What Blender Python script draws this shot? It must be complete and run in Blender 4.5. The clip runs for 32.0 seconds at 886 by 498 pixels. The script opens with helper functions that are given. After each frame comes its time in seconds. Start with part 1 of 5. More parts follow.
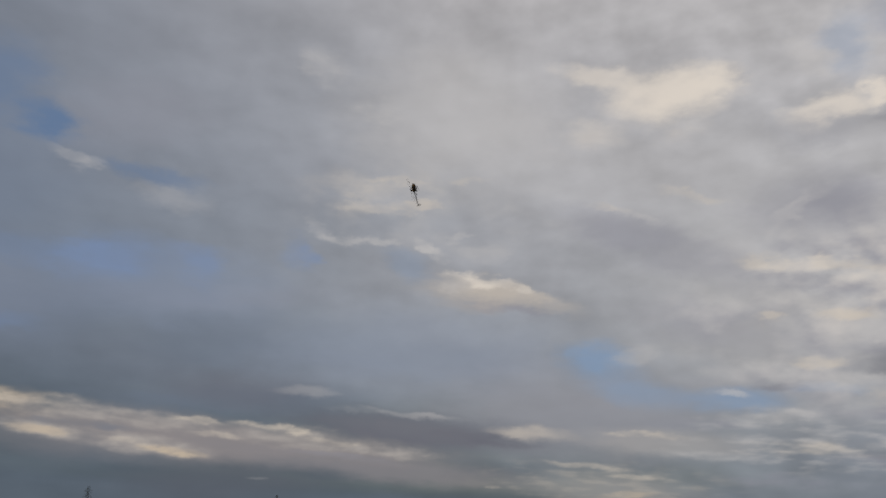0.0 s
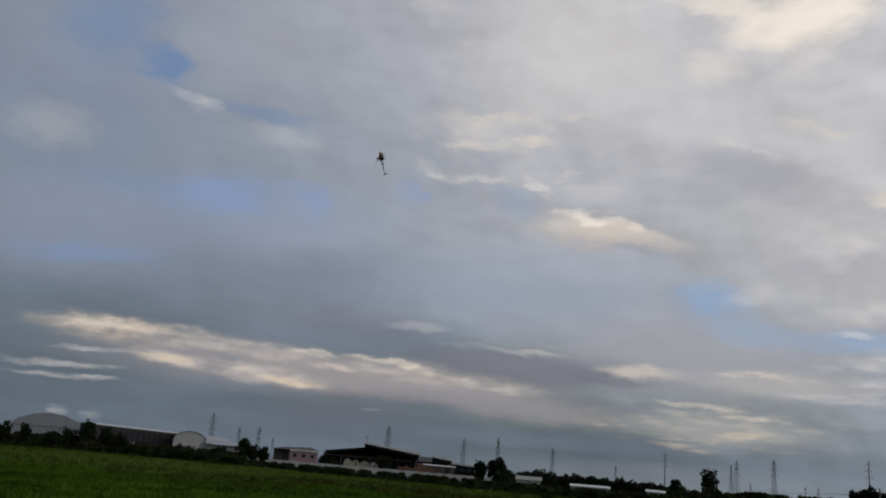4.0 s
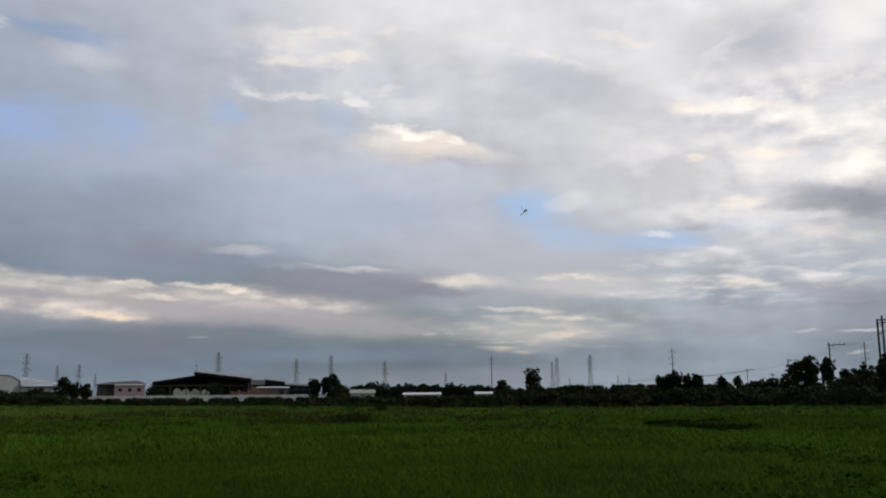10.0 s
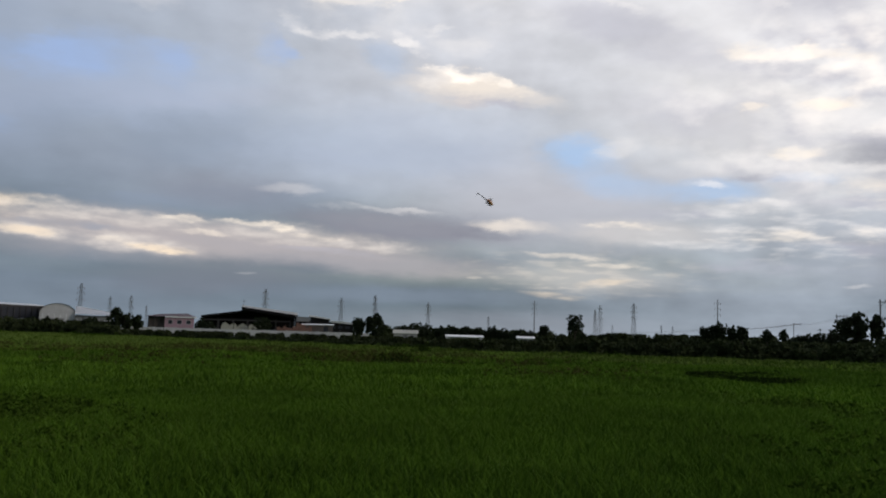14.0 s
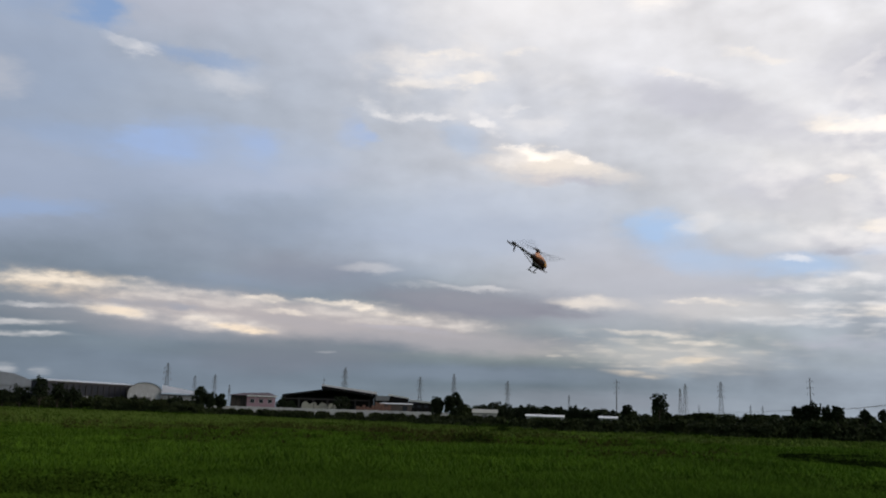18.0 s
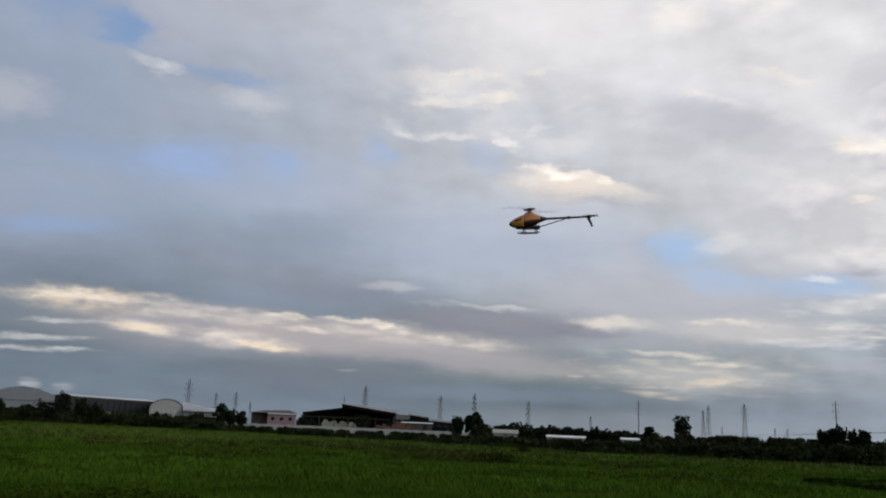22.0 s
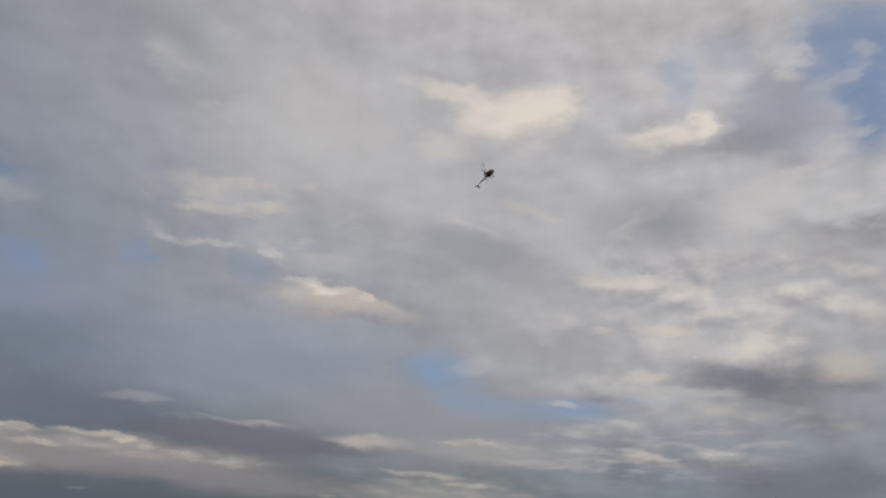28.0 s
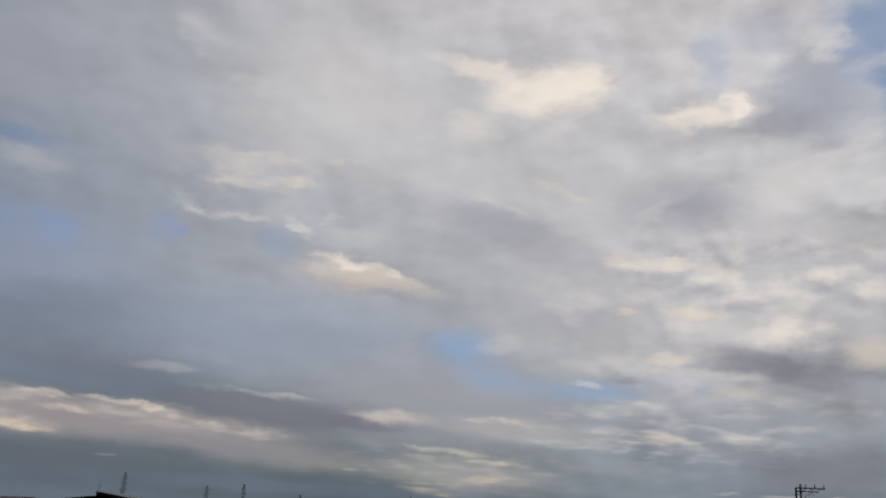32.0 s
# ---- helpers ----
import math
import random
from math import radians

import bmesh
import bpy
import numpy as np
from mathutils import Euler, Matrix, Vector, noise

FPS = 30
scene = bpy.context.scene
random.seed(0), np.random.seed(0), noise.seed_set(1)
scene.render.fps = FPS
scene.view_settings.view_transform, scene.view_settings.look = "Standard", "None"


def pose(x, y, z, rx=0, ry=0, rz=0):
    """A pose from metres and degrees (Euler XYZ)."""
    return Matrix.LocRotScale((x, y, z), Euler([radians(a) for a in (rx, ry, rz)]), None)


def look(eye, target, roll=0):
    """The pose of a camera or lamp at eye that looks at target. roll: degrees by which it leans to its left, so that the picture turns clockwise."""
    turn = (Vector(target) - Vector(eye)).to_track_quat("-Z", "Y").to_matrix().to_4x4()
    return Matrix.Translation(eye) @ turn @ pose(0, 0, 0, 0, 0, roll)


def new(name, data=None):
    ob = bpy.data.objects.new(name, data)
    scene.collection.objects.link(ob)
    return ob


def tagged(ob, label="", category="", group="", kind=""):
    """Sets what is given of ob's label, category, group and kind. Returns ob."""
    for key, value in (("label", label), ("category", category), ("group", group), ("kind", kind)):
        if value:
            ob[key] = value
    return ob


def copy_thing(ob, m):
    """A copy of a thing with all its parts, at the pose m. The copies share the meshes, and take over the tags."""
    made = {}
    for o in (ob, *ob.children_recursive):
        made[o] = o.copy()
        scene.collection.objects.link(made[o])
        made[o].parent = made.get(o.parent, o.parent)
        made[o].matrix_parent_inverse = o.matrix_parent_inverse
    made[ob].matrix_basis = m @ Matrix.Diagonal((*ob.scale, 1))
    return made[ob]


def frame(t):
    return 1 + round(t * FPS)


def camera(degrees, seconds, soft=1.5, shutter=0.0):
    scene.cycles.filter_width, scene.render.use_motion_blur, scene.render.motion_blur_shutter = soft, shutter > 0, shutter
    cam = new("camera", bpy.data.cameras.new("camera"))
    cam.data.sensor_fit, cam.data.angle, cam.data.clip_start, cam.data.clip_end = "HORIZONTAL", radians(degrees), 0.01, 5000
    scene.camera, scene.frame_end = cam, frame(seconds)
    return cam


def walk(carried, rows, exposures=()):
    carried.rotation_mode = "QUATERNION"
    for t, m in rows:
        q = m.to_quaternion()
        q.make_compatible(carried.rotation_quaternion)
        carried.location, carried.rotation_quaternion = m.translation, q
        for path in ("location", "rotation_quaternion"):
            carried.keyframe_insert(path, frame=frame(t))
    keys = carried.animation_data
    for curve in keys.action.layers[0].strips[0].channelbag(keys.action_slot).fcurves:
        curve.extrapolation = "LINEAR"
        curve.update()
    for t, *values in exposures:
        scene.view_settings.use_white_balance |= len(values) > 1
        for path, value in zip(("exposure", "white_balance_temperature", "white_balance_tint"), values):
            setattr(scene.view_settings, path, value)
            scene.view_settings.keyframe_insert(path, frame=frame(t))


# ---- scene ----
# ---- camera: one person's hand, standing at the edge of a field ----
EYE = (0.0, 0.0, 1.6)
cam = camera(53.32, 32.0, soft=2.0, shutter=0.25)


def held(tilt, lean, turn):
    return pose(*EYE, 90 + tilt, lean, turn)


walk(cam, [
    (0, held(18.87, -2.63, 2.79)),
    (0.5, held(16.76, -3.50, 4.97)),
    (1, held(16.11, -3.21, 5.04)),
    (1.5, held(16.02, -3.03, 4.11)),
    (2, held(15.50, -3.66, 2.55)),
    (2.5, held(16.61, -3.78, 3.15)),
    (3, held(16.56, -3.98, 2.41)),
    (3.5, held(15.05, -4.48, 7.73)),
    (5.5, held(13.59, -4.62, 11.72)),
    (6, held(12.37, -4.05, 13.93)),
    (6.5, held(12.09, -3.18, 12.53)),
    (7, held(11.77, -2.97, 12.20)),
    (7.5, held(11.05, -1.09, 12.33)),
    (8, held(10.79, -0.19, 9.32)),
    (8.5, held(9.69, 1.03, 8.07)),
    (9, held(9.46, 0.72, 5.41)),
    (9.5, held(10.45, 0.12, 1.17)),
    (10, held(9.40, 0.48, -0.94)),
    (10.5, held(9.13, 0.33, -1.57)),
    (11, held(9.19, -0.10, -1.64)),
    (11.5, held(8.70, -0.48, -0.47)),
    (12, held(8.60, -0.29, -0.69)),
    (12.5, held(9.33, -0.39, 0.02)),
    (13, held(9.30, -0.45, -0.00)),
    (13.5, held(5.68, -1.15, 1.04)),
    (15.5, held(6.23, -0.40, 4.76)),
    (16, held(6.95, -1.61, 10.79)),
    (16.5, held(9.32, -2.14, 7.73)),
    (17, held(10.10, -1.88, 8.66)),
    (17.5, held(10.66, -1.70, 7.27)),
    (18, held(10.61, -1.72, 6.87)),
    (18.5, held(6.64, -1.59, 6.42)),
    (19, held(6.27, -1.40, 6.99)),
    (19.5, held(6.59, -1.29, 7.26)),
    (20, held(7.17, -0.71, 7.74)),
    (20.5, held(8.23, -0.93, 7.93)),
    (21, held(10.39, -1.14, 8.11)),
    (21.5, held(13.06, -2.08, 7.77)),
    (22, held(11.79, -2.34, 8.16)),
    (22.5, held(11.58, -2.72, 7.41)),
    (23, held(11.70, -2.63, 7.17)),
    (23.5, held(10.02, -2.46, 5.90)),
    (24, held(8.21, -1.84, 6.28)),
    (24.5, held(13.34, -1.70, 7.55)),
    (24.7, held(15.14, -2.12, 8.37)),
    (24.8, held(17.29, -3.36, 9.13)),
    (25, held(18.03, -2.58, 8.79)),
    (25.5, held(21.09, -2.01, 6.83)),
    (26, held(23.66, -2.19, 2.64)),
    (26.5, held(23.53, -2.52, -2.37)),
    (28.5, held(18.65, -1.75, -7.81)),
    (29, held(18.24, -2.02, -7.96)),
    (29.5, held(21.56, -3.51, -5.07)),
    (30, held(19.82, -3.80, -3.51)),
    (30.5, held(15.80, -3.67, -3.02)),
    (31, held(16.32, -3.36, -4.37)),
    (31.5, held(16.24, -3.03, -5.15)),
    (32, held(18.28, -3.31, -6.23)),
], exposures=[
    (0, -0.75), (1, -0.5), (3.5, -0.45), (6, -0.1), (9, 0.1), (13, 0.1), (15.5, 0.45), (16, 0.48), (17, 0.34), (18, 0.18), (18.3, 0.2), (18.8, 0.5), (20, 0.45), (22, 0.08), (23, 0.05), (24, 0.05), (25, -0.2), (26, -0.47), (28.5, -0.7), (30, -0.68), (31, -0.55), (32, -0.45),
])

# ---- world: a broken evening cloud deck over a clear sky, with a low weak sun ----
SUN_TURN, SUN_HEIGHT = 112.0, 8.0
world = bpy.data.worlds.new("evening_sky")
scene.world = world
world.use_nodes = True
world.cycles.sampling_method, world.cycles.sample_map_resolution = "MANUAL", 512
wt = world.node_tree
wt.nodes.clear()


def wn(kind, **inputs):
    """A node of the sky, its sockets set or linked by name or number."""
    n = wt.nodes.new(kind)
    for key, value in inputs.items():
        sock = n.inputs[int(key[1:])] if key[0] == "i" and key[1:].isdigit() else n.inputs[key]
        if hasattr(value, "node"):
            wt.links.new(value, sock)
        else:
            sock.default_value = value
    return n


def wmath(op, a, b=0.0, c=0.0, clamp=False):
    n = wn("ShaderNodeMath", i0=a, i1=b, i2=c)
    n.operation, n.use_clamp = op, clamp
    return n.outputs[0]


def wvec(op, a, b=(0, 0, 0)):
    n = wn("ShaderNodeVectorMath", i0=a, i1=b)
    n.operation = op
    return n.outputs[0]


def wmix(fac, a, b):
    n = wt.nodes.new("ShaderNodeMix")
    n.data_type = "RGBA"
    for sock, value in ((n.inputs[0], fac), (n.inputs[6], a), (n.inputs[7], b)):
        if hasattr(value, "node"):
            wt.links.new(value, sock)
        else:
            sock.default_value = value
    return n.outputs[2]


def wnoise(vec, scale, detail=4.0, rough=0.55, out=0):
    return wn("ShaderNodeTexNoise", Vector=vec, Scale=scale, Detail=detail, Roughness=rough).outputs[out]


SOFT, RAGGED, CRISP = (0.0, 0.8, 0.2, 0), (0.0, 0.78, 0.55, 1), (0.03, 0.6, 0.7, 1)
STREAKS, PUFFS, SHADE = (0.0, 0.6, 0.2, 2), (0.0, 0.6, 0.2, 3), (0.0, 0.6, 0.2, 4)
HAZE, SLATE, LOW = (0.15, 0.187, 0.215, 1), (0.12, 0.157, 0.19, 1), (0.245, 0.28, 0.345, 1)
MIDDLE, HIGH, ZENITH, REAR = (0.5, 0.525, 0.595, 1), (0.77, 0.74, 0.76, 1), (0.2, 0.21, 0.25, 1), (0.13, 0.15, 0.19, 1)
PALE, LIT, GREY = (0.88, 0.845, 0.83, 1), (1.0, 0.88, 0.74, 1), (0.5, 0.5, 0.55, 1)
DARK, DUSK, BLUE = (0.215, 0.22, 0.27, 1), (0.24, 0.29, 0.38, 1), (0.36, 0.54, 0.84, 1)
LILAC, MAUVE = (0.44, 0.44, 0.51, 1), (0.4, 0.375, 0.395, 1)
GOLD = (0.95, 0.77, 0.57, 1)
CREAM, BANK, HAZY = (1.22, 1.1, 0.97, 1), (0.275, 0.28, 0.32, 1), (0.44, 0.5, 0.66, 1)
DEEP, DEEPSKY = (0.2, 0.31, 0.52, 1), (0.26, 0.38, 0.62, 1)
FAR = (0.46, 0.51, 0.6, 1)
MIST = (0.5, 0.57, 0.72, 1)
AZURE = (0.31, 0.44, 0.73, 1)
BLUISH = (0.37, 0.46, 0.65, 1)
TAN, SAND = (0.47, 0.415, 0.405, 1), (0.74, 0.68, 0.63, 1)

sky_tex = wt.nodes.new("ShaderNodeTexSky")
sky_tex.sky_type, sky_tex.sun_disc = "NISHITA", False
sky_tex.sun_elevation, sky_tex.sun_rotation = radians(SUN_HEIGHT), radians(SUN_TURN)
clear_sky = wvec("SCALE", sky_tex.outputs[0])
clear_sky.node.inputs[3].default_value = 0.15

heaven = wt.nodes.new("ShaderNodeTexCoord").outputs["Generated"]
xyz = wn("ShaderNodeSeparateXYZ", Vector=heaven).outputs
az = wmath("MULTIPLY", wmath("ARCTAN2", xyz[0], xyz[1]), 57.2958)
el = wmath("MULTIPLY", wmath("ARCSINE", wmath("MULTIPLY", xyz[2], 0.9999)), 57.2958)
flat = wn("ShaderNodeCombineXYZ", X=az, Y=el, Z=0.0).outputs[0]
# the deck lies level, so its texture closes up toward the horizon
rise = wmath("ADD", wmath("MAXIMUM", xyz[2], 0.0), 0.12)
deck = wn("ShaderNodeCombineXYZ", X=wmath("DIVIDE", xyz[0], rise), Y=wmath("DIVIDE", xyz[1], rise), Z=0.0).outputs[0]
puff = wnoise(deck, 1.7, 5.0, 0.48)
broad = wnoise(deck, 0.8, 4.0, 0.5)
fine = wnoise(wvec("MULTIPLY", flat, (0.75, 1.4, 1.0)), 1.0, 4.0, 0.5)
shift = wnoise(wvec("MULTIPLY", flat, (0.3, 0.7, 1.0)), 1.0, 5.0, 0.62, out=1)
bend = wvec("MULTIPLY", wvec("SUBTRACT", shift, (0.5, 0.5, 0.5)), (4.2, 2.2, 0.0))
fade = wn("ShaderNodeMapRange", Value=el, i1=0.0, i2=18.0, i3=0.2, i4=1.0).outputs[0]
bend = wvec("SCALE", bend)
wt.links.new(fade, bend.node.inputs[3])
place = wvec("ADD", flat, bend)
curl = wnoise(deck, 5.0, 4.5, 0.5)
fray = wmath("MULTIPLY_ADD", curl, 0.65, wmath("MULTIPLY", fine, 0.35))
fray = wmath("MULTIPLY", wmath("SUBTRACT", fray, 0.5), 4.0)
# the folds of a cloud: how much of its light or shade shows through
folds = wn("ShaderNodeMapRange", Value=fray, i1=-0.7, i2=0.75, i3=0.35, i4=1.2)
folds.interpolation_type = "SMOOTHSTEP"
heaps = wvec("MULTIPLY", flat, (0.27, 0.5, 1.0))
FOLDS = [None, folds.outputs[0]]
for vec, scale, lo, hi in ((deck, 5.5, 0.44, 0.74), (heaps, 1.0, 0.42, 0.76), (wvec("ADD", heaps, (0.12, 0.3, 0.0)), 1.0, 0.42, 0.74)):
    n = wn("ShaderNodeMapRange", Value=wnoise(vec, scale, 4.0, 0.48), i1=lo, i2=hi)
    n.interpolation_type = "SMOOTHSTEP"
    FOLDS.append(n.outputs[0])

ramp = wn("ShaderNodeValToRGB", Fac=wmath("DIVIDE", el, 90.0, clamp=True))
stops = ramp.color_ramp.elements
stops[0].position, stops[0].color = 0.0, HAZE
# the unseen zenith is set dark, to lower the light on the land
stops[1].position, stops[1].color = 1.0, ZENITH
for at, tone in ((0.035, SLATE), (0.1, LOW), (0.24, MIDDLE), (0.42, HIGH)):
    stops.new(at).color = tone
cover = wn("ShaderNodeMapRange", Value=broad, i1=0.25, i2=0.6, i3=0.72, i4=0.97).outputs[0]
cover = wmath("MAXIMUM", cover, wn("ShaderNodeMapRange", Value=el, i1=9.0, i2=3.0).outputs[0])
sky_now = wmix(cover, clear_sky, ramp.outputs[0])
# the light falls off away from the low sun's side
side = wn("ShaderNodeMapRange", Value=az, i1=-28.0, i2=32.0, i3=0.0, i4=0.6).outputs[0]
lift = wn("ShaderNodeMapRange", Value=el, i1=2.0, i2=15.0).outputs[0]
sky_now = wmix(wmath("MULTIPLY", side, lift), sky_now, PALE)
left = wn("ShaderNodeMapRange", Value=az, i1=-4.0, i2=-34.0, i3=0.0, i4=0.72).outputs[0]
sky_now = wmix(left, sky_now, DUSK)
low = wn("ShaderNodeMapRange", Value=el, i1=13.0, i2=3.0, i3=0.0, i4=1.0).outputs[0]
gloom = wn("ShaderNodeMapRange", Value=az, i1=-15.0, i2=-34.0, i3=0.0, i4=0.6).outputs[0]
glow = wn("ShaderNodeMapRange", Value=az, i1=0.0, i2=20.0, i3=0.0, i4=0.5).outputs[0]
sky_now = wmix(wmath("MULTIPLY", low, gloom), sky_now, SLATE)
sky_now = wmix(wmath("MULTIPLY", low, glow), sky_now, FAR)
# the sky out of view behind is darkened, to dim the land further
back = wn("ShaderNodeMapRange", Value=wmath("ABSOLUTE", wmath("SUBTRACT", az, 20.0)), i1=48.0, i2=120.0, i3=0.0, i4=0.85).outputs[0]
sky_now = wmix(back, sky_now, REAR)
# the deck's own light and dark, with the flanks toward the sun lit
swell = wvec("MULTIPLY", flat, (0.15, 0.26, 1.0))
heap = wnoise(swell, 1.0, 4.0, 0.5)
flank = wmath("SUBTRACT", heap, wnoise(wvec("ADD", swell, (0.12, 0.16, 0.0)), 1.0, 4.0, 0.5))
mottle = wmath("MULTIPLY_ADD", wmath("SUBTRACT", heap, 0.5), wmath("MULTIPLY_ADD", side, 0.5, 0.3), 1.0)
mottle = wmath("MULTIPLY_ADD", flank, wmath("MULTIPLY_ADD", side, 0.8, 0.2), mottle)
mottle = wmath("MULTIPLY_ADD", wmath("SUBTRACT", puff, 0.5), 0.2, mottle)
sky_now = wvec("SCALE", sky_now)
wt.links.new(mottle, sky_now.node.inputs[3])


def cloud(a, e, w, h, tilt, tone, strength, edge):
    """One cloud, bank or opening: azimuth, height, half width, half height and tilt in degrees."""
    global sky_now
    m = wn("ShaderNodeMapping", Vector=place, Location=(a, e, 0), Rotation=(0, 0, radians(tilt)), Scale=(w, h, 1))
    m.vector_type = "TEXTURE"
    g = wt.nodes.new("ShaderNodeTexGradient")
    g.gradient_type = "SPHERICAL"
    wt.links.new(m.outputs[0], g.inputs[0])
    lo, hi, rag, kind = edge
    body = wmath("MULTIPLY", g.outputs[1], wmath("MULTIPLY_ADD", fray, rag * 1.1, 1.0))
    s = wn("ShaderNodeMapRange", Value=body, i1=lo, i2=hi, i3=0.0, i4=strength)
    s.interpolation_type = "SMOOTHSTEP"
    amount = s.outputs[0]
    if kind:
        amount = wmath("MULTIPLY", amount, FOLDS[kind], clamp=True)
    sky_now = wmix(amount, sky_now, clear_blue if tone is BLUE else tone)


clear_blue = wmix(0.85, clear_sky, BLUE)
# broad tones of the deck
cloud(19.91, 15.04, 14.59, 9.31, -5, PALE, 0.38, SOFT)
cloud(9.48, 23.51, 24.69, 5.14, -4, PALE, 0.24, SOFT)
cloud(-25.26, 16.11, 5.90, 2.61, 7, AZURE, 0.28, SOFT)
cloud(-20.03, 14.31, 10.97, 1.36, 5, LILAC, .35, SOFT)
cloud(-16.56, 12.30, 14.42, 2.10, 3, DUSK, .25, SOFT)
cloud(-33.54, 10.59, 10.27, 2.03, 6, DUSK, .3, SOFT)
cloud(-31.65, 12.16, 10.19, 2.66, 9, DUSK, .45, SOFT)
cloud(-32.67, 19.40, 6.39, 3.96, 12, DUSK, .3, SOFT)
cloud(-25.39, 25.02, 7.27, 3.06, 11, LILAC, .3, SOFT)
cloud(8.18, 20.36, 6.26, 1.60, -11, LILAC, .35, SOFT)
cloud(-13.99, 11.15, 10.98, 2.17, 5, DUSK, .3, SOFT)
cloud(11.18, 18.88, 8.91, 2.11, -18, LILAC, .4, SOFT)
cloud(13.54, 14.12, 7.92, 2.13, -11, LILAC, .3, SOFT)
cloud(-21.07, 3.50, 10.42, 0.88, 1, SLATE, 0.45, SOFT)
cloud(-5.72, 2.61, 13.69, 0.86, -0, DUSK, 0.35, SOFT)
cloud(-15.50, 8.15, 10.31, 1.65, 5, DUSK, 0.55, SOFT)
cloud(-3.02, 11.59, 9.39, 1.78, 4, DUSK, .3, SOFT)
cloud(5.31, 8.64, 14.01, 4.39, -1, GREY, .6, SOFT)
cloud(-13.87, 3.69, 10.55, 2.90, 3, SLATE, 0.42, SOFT)
cloud(-30.64, 4.67, 7.77, 1.94, 6, SLATE, .4, SOFT)
cloud(-31.35, 12.21, 9.31, 2.33, 9, DUSK, .4, SOFT)
cloud(-18.04, 12.19, 6.20, 2.98, 7, DUSK, .35, SOFT)
cloud(-15.75, 5.83, 12.87, 3.56, 4, SLATE, .45, SOFT)
cloud(-30.38, 6.67, 10.03, 3.61, 7, SLATE, .4, SOFT)
cloud(-5.07, 12.31, 15.70, 4.39, 2, MIST, .4, SOFT)
cloud(-19.47, 15.15, 11.04, 3.24, 5, MIST, .25, SOFT)
cloud(-3.0, 27.5, 11.0, 6.5, 0, PALE, 0.46, SOFT)
cloud(-23.5, 15.0, 8.5, 3.4, 5, DUSK, 0.28, SOFT)
cloud(-31.0, 13.2, 9.0, 4.0, 5, DUSK, 0.3, SOFT)
cloud(2.0, 0.9, 15.0, 1.3, 0, LILAC, 0.2, SOFT)
# blue openings
cloud(-37.0, 20.0, 13.0, 9.5, 5, BLUISH, 0.22, SOFT)
cloud(-21.0, 14.8, 9.0, 3.2, 6, BLUISH, 0.28, SOFT)
cloud(-33.72, 12.94, 10.96, 4.36, 7, HAZY, .3, SOFT)
cloud(6.57, 11.97, 3.15, 1.68, -2, BLUE, 0.55, SOFT)
cloud(6.31, 12.20, 2.23, 1.09, -2, BLUE, 0.36, RAGGED)
cloud(7.65, 10.70, 4.05, 1.60, -7, BLUE, 0.29, SOFT)
cloud(15.45, 9.45, 4.36, 1.07, 1, BLUE, 0.61, SOFT)
cloud(10.29, 9.78, 4.71, 1.23, -6, BLUE, 0.36, SOFT)
cloud(20.28, 10.11, 2.82, 0.52, -4, BLUE, 0.43, SOFT)
cloud(-13.27, 17.90, 1.78, 1.34, -16, AZURE, 0.25, SOFT)
cloud(-5.89, 17.67, 2.99, 1.22, -13, BLUE, 0.26, SOFT)
cloud(-30.29, 23.59, 2.86, 1.61, -2, DEEP, .85, SOFT)
cloud(-29.94, 23.53, 1.69, 0.94, -2, DEEP, .6, RAGGED)
cloud(-34.12, 25.05, 4.88, 3.51, 15, DEEP, .55, SOFT)
cloud(-23.38, 21.61, 4.70, 0.91, -2, DEEP, .5, SOFT)
cloud(-25.22, 16.12, 5.17, 2.09, 9, AZURE, 0.28, SOFT)
cloud(-19.54, 16.37, 2.18, 1.57, 7, AZURE, 0.33, SOFT)
cloud(-12.69, 17.83, 0.99, 0.87, 5, AZURE, 0.29, RAGGED)
cloud(6.66, 12.15, 2.14, 1.21, 1, BLUE, 0.22, SOFT)
cloud(35.07, 30.01, 6.42, 4.78, -11, DEEPSKY, 0.8, SOFT)
cloud(35.55, 26.33, 2.93, 3.56, -10, DEEPSKY, .8, SOFT)
cloud(30.51, 27.15, 5.28, 3.68, -8, HAZY, .6, SOFT)
cloud(23.70, 30.02, 2.32, 2.73, -6, BLUE, 0.32, SOFT)
cloud(27.26, 31.30, 3.39, 1.99, -8, HAZY, .4, SOFT)
cloud(-26.0, 16.1, 4.6, 1.5, 8, AZURE, 0.34, RAGGED)
cloud(-33.2, 11.3, 6.0, 0.85, 4, DEEPSKY, 0.45, SOFT)
cloud(-20.2, 17.0, 2.6, 1.2, -8, AZURE, 0.25, SOFT)
# dark banks and shaded bases
cloud(21.0, 21.0, 6.5, 3.2, 0, LILAC, 0.45, SOFT)
cloud(-5.04, 7.13, 12.08, 1.60, -2, DARK, .75, SOFT)
cloud(-3.57, 6.96, 8.08, 0.95, -2, BANK, .5, RAGGED)
cloud(-1.37, 6.66, 5.16, 0.48, -0, BANK, .6, RAGGED)
cloud(25.85, 11.32, 5.26, 1.73, -9, BANK, 0.55, SOFT)
cloud(25.84, 11.19, 3.71, 1.13, -9, DARK, 0.25, RAGGED)
cloud(27.89, 11.84, 2.10, 1.31, -6, DARK, 0.25, SOFT)
cloud(17.92, 10.30, 2.56, 0.39, 5, DARK, .4, RAGGED)
cloud(-16.29, 5.65, 14.17, 1.53, -2, MAUVE, 0.75, SOFT)
cloud(-5.74, 4.63, 11.96, 1.16, -3, MAUVE, .7, SOFT)
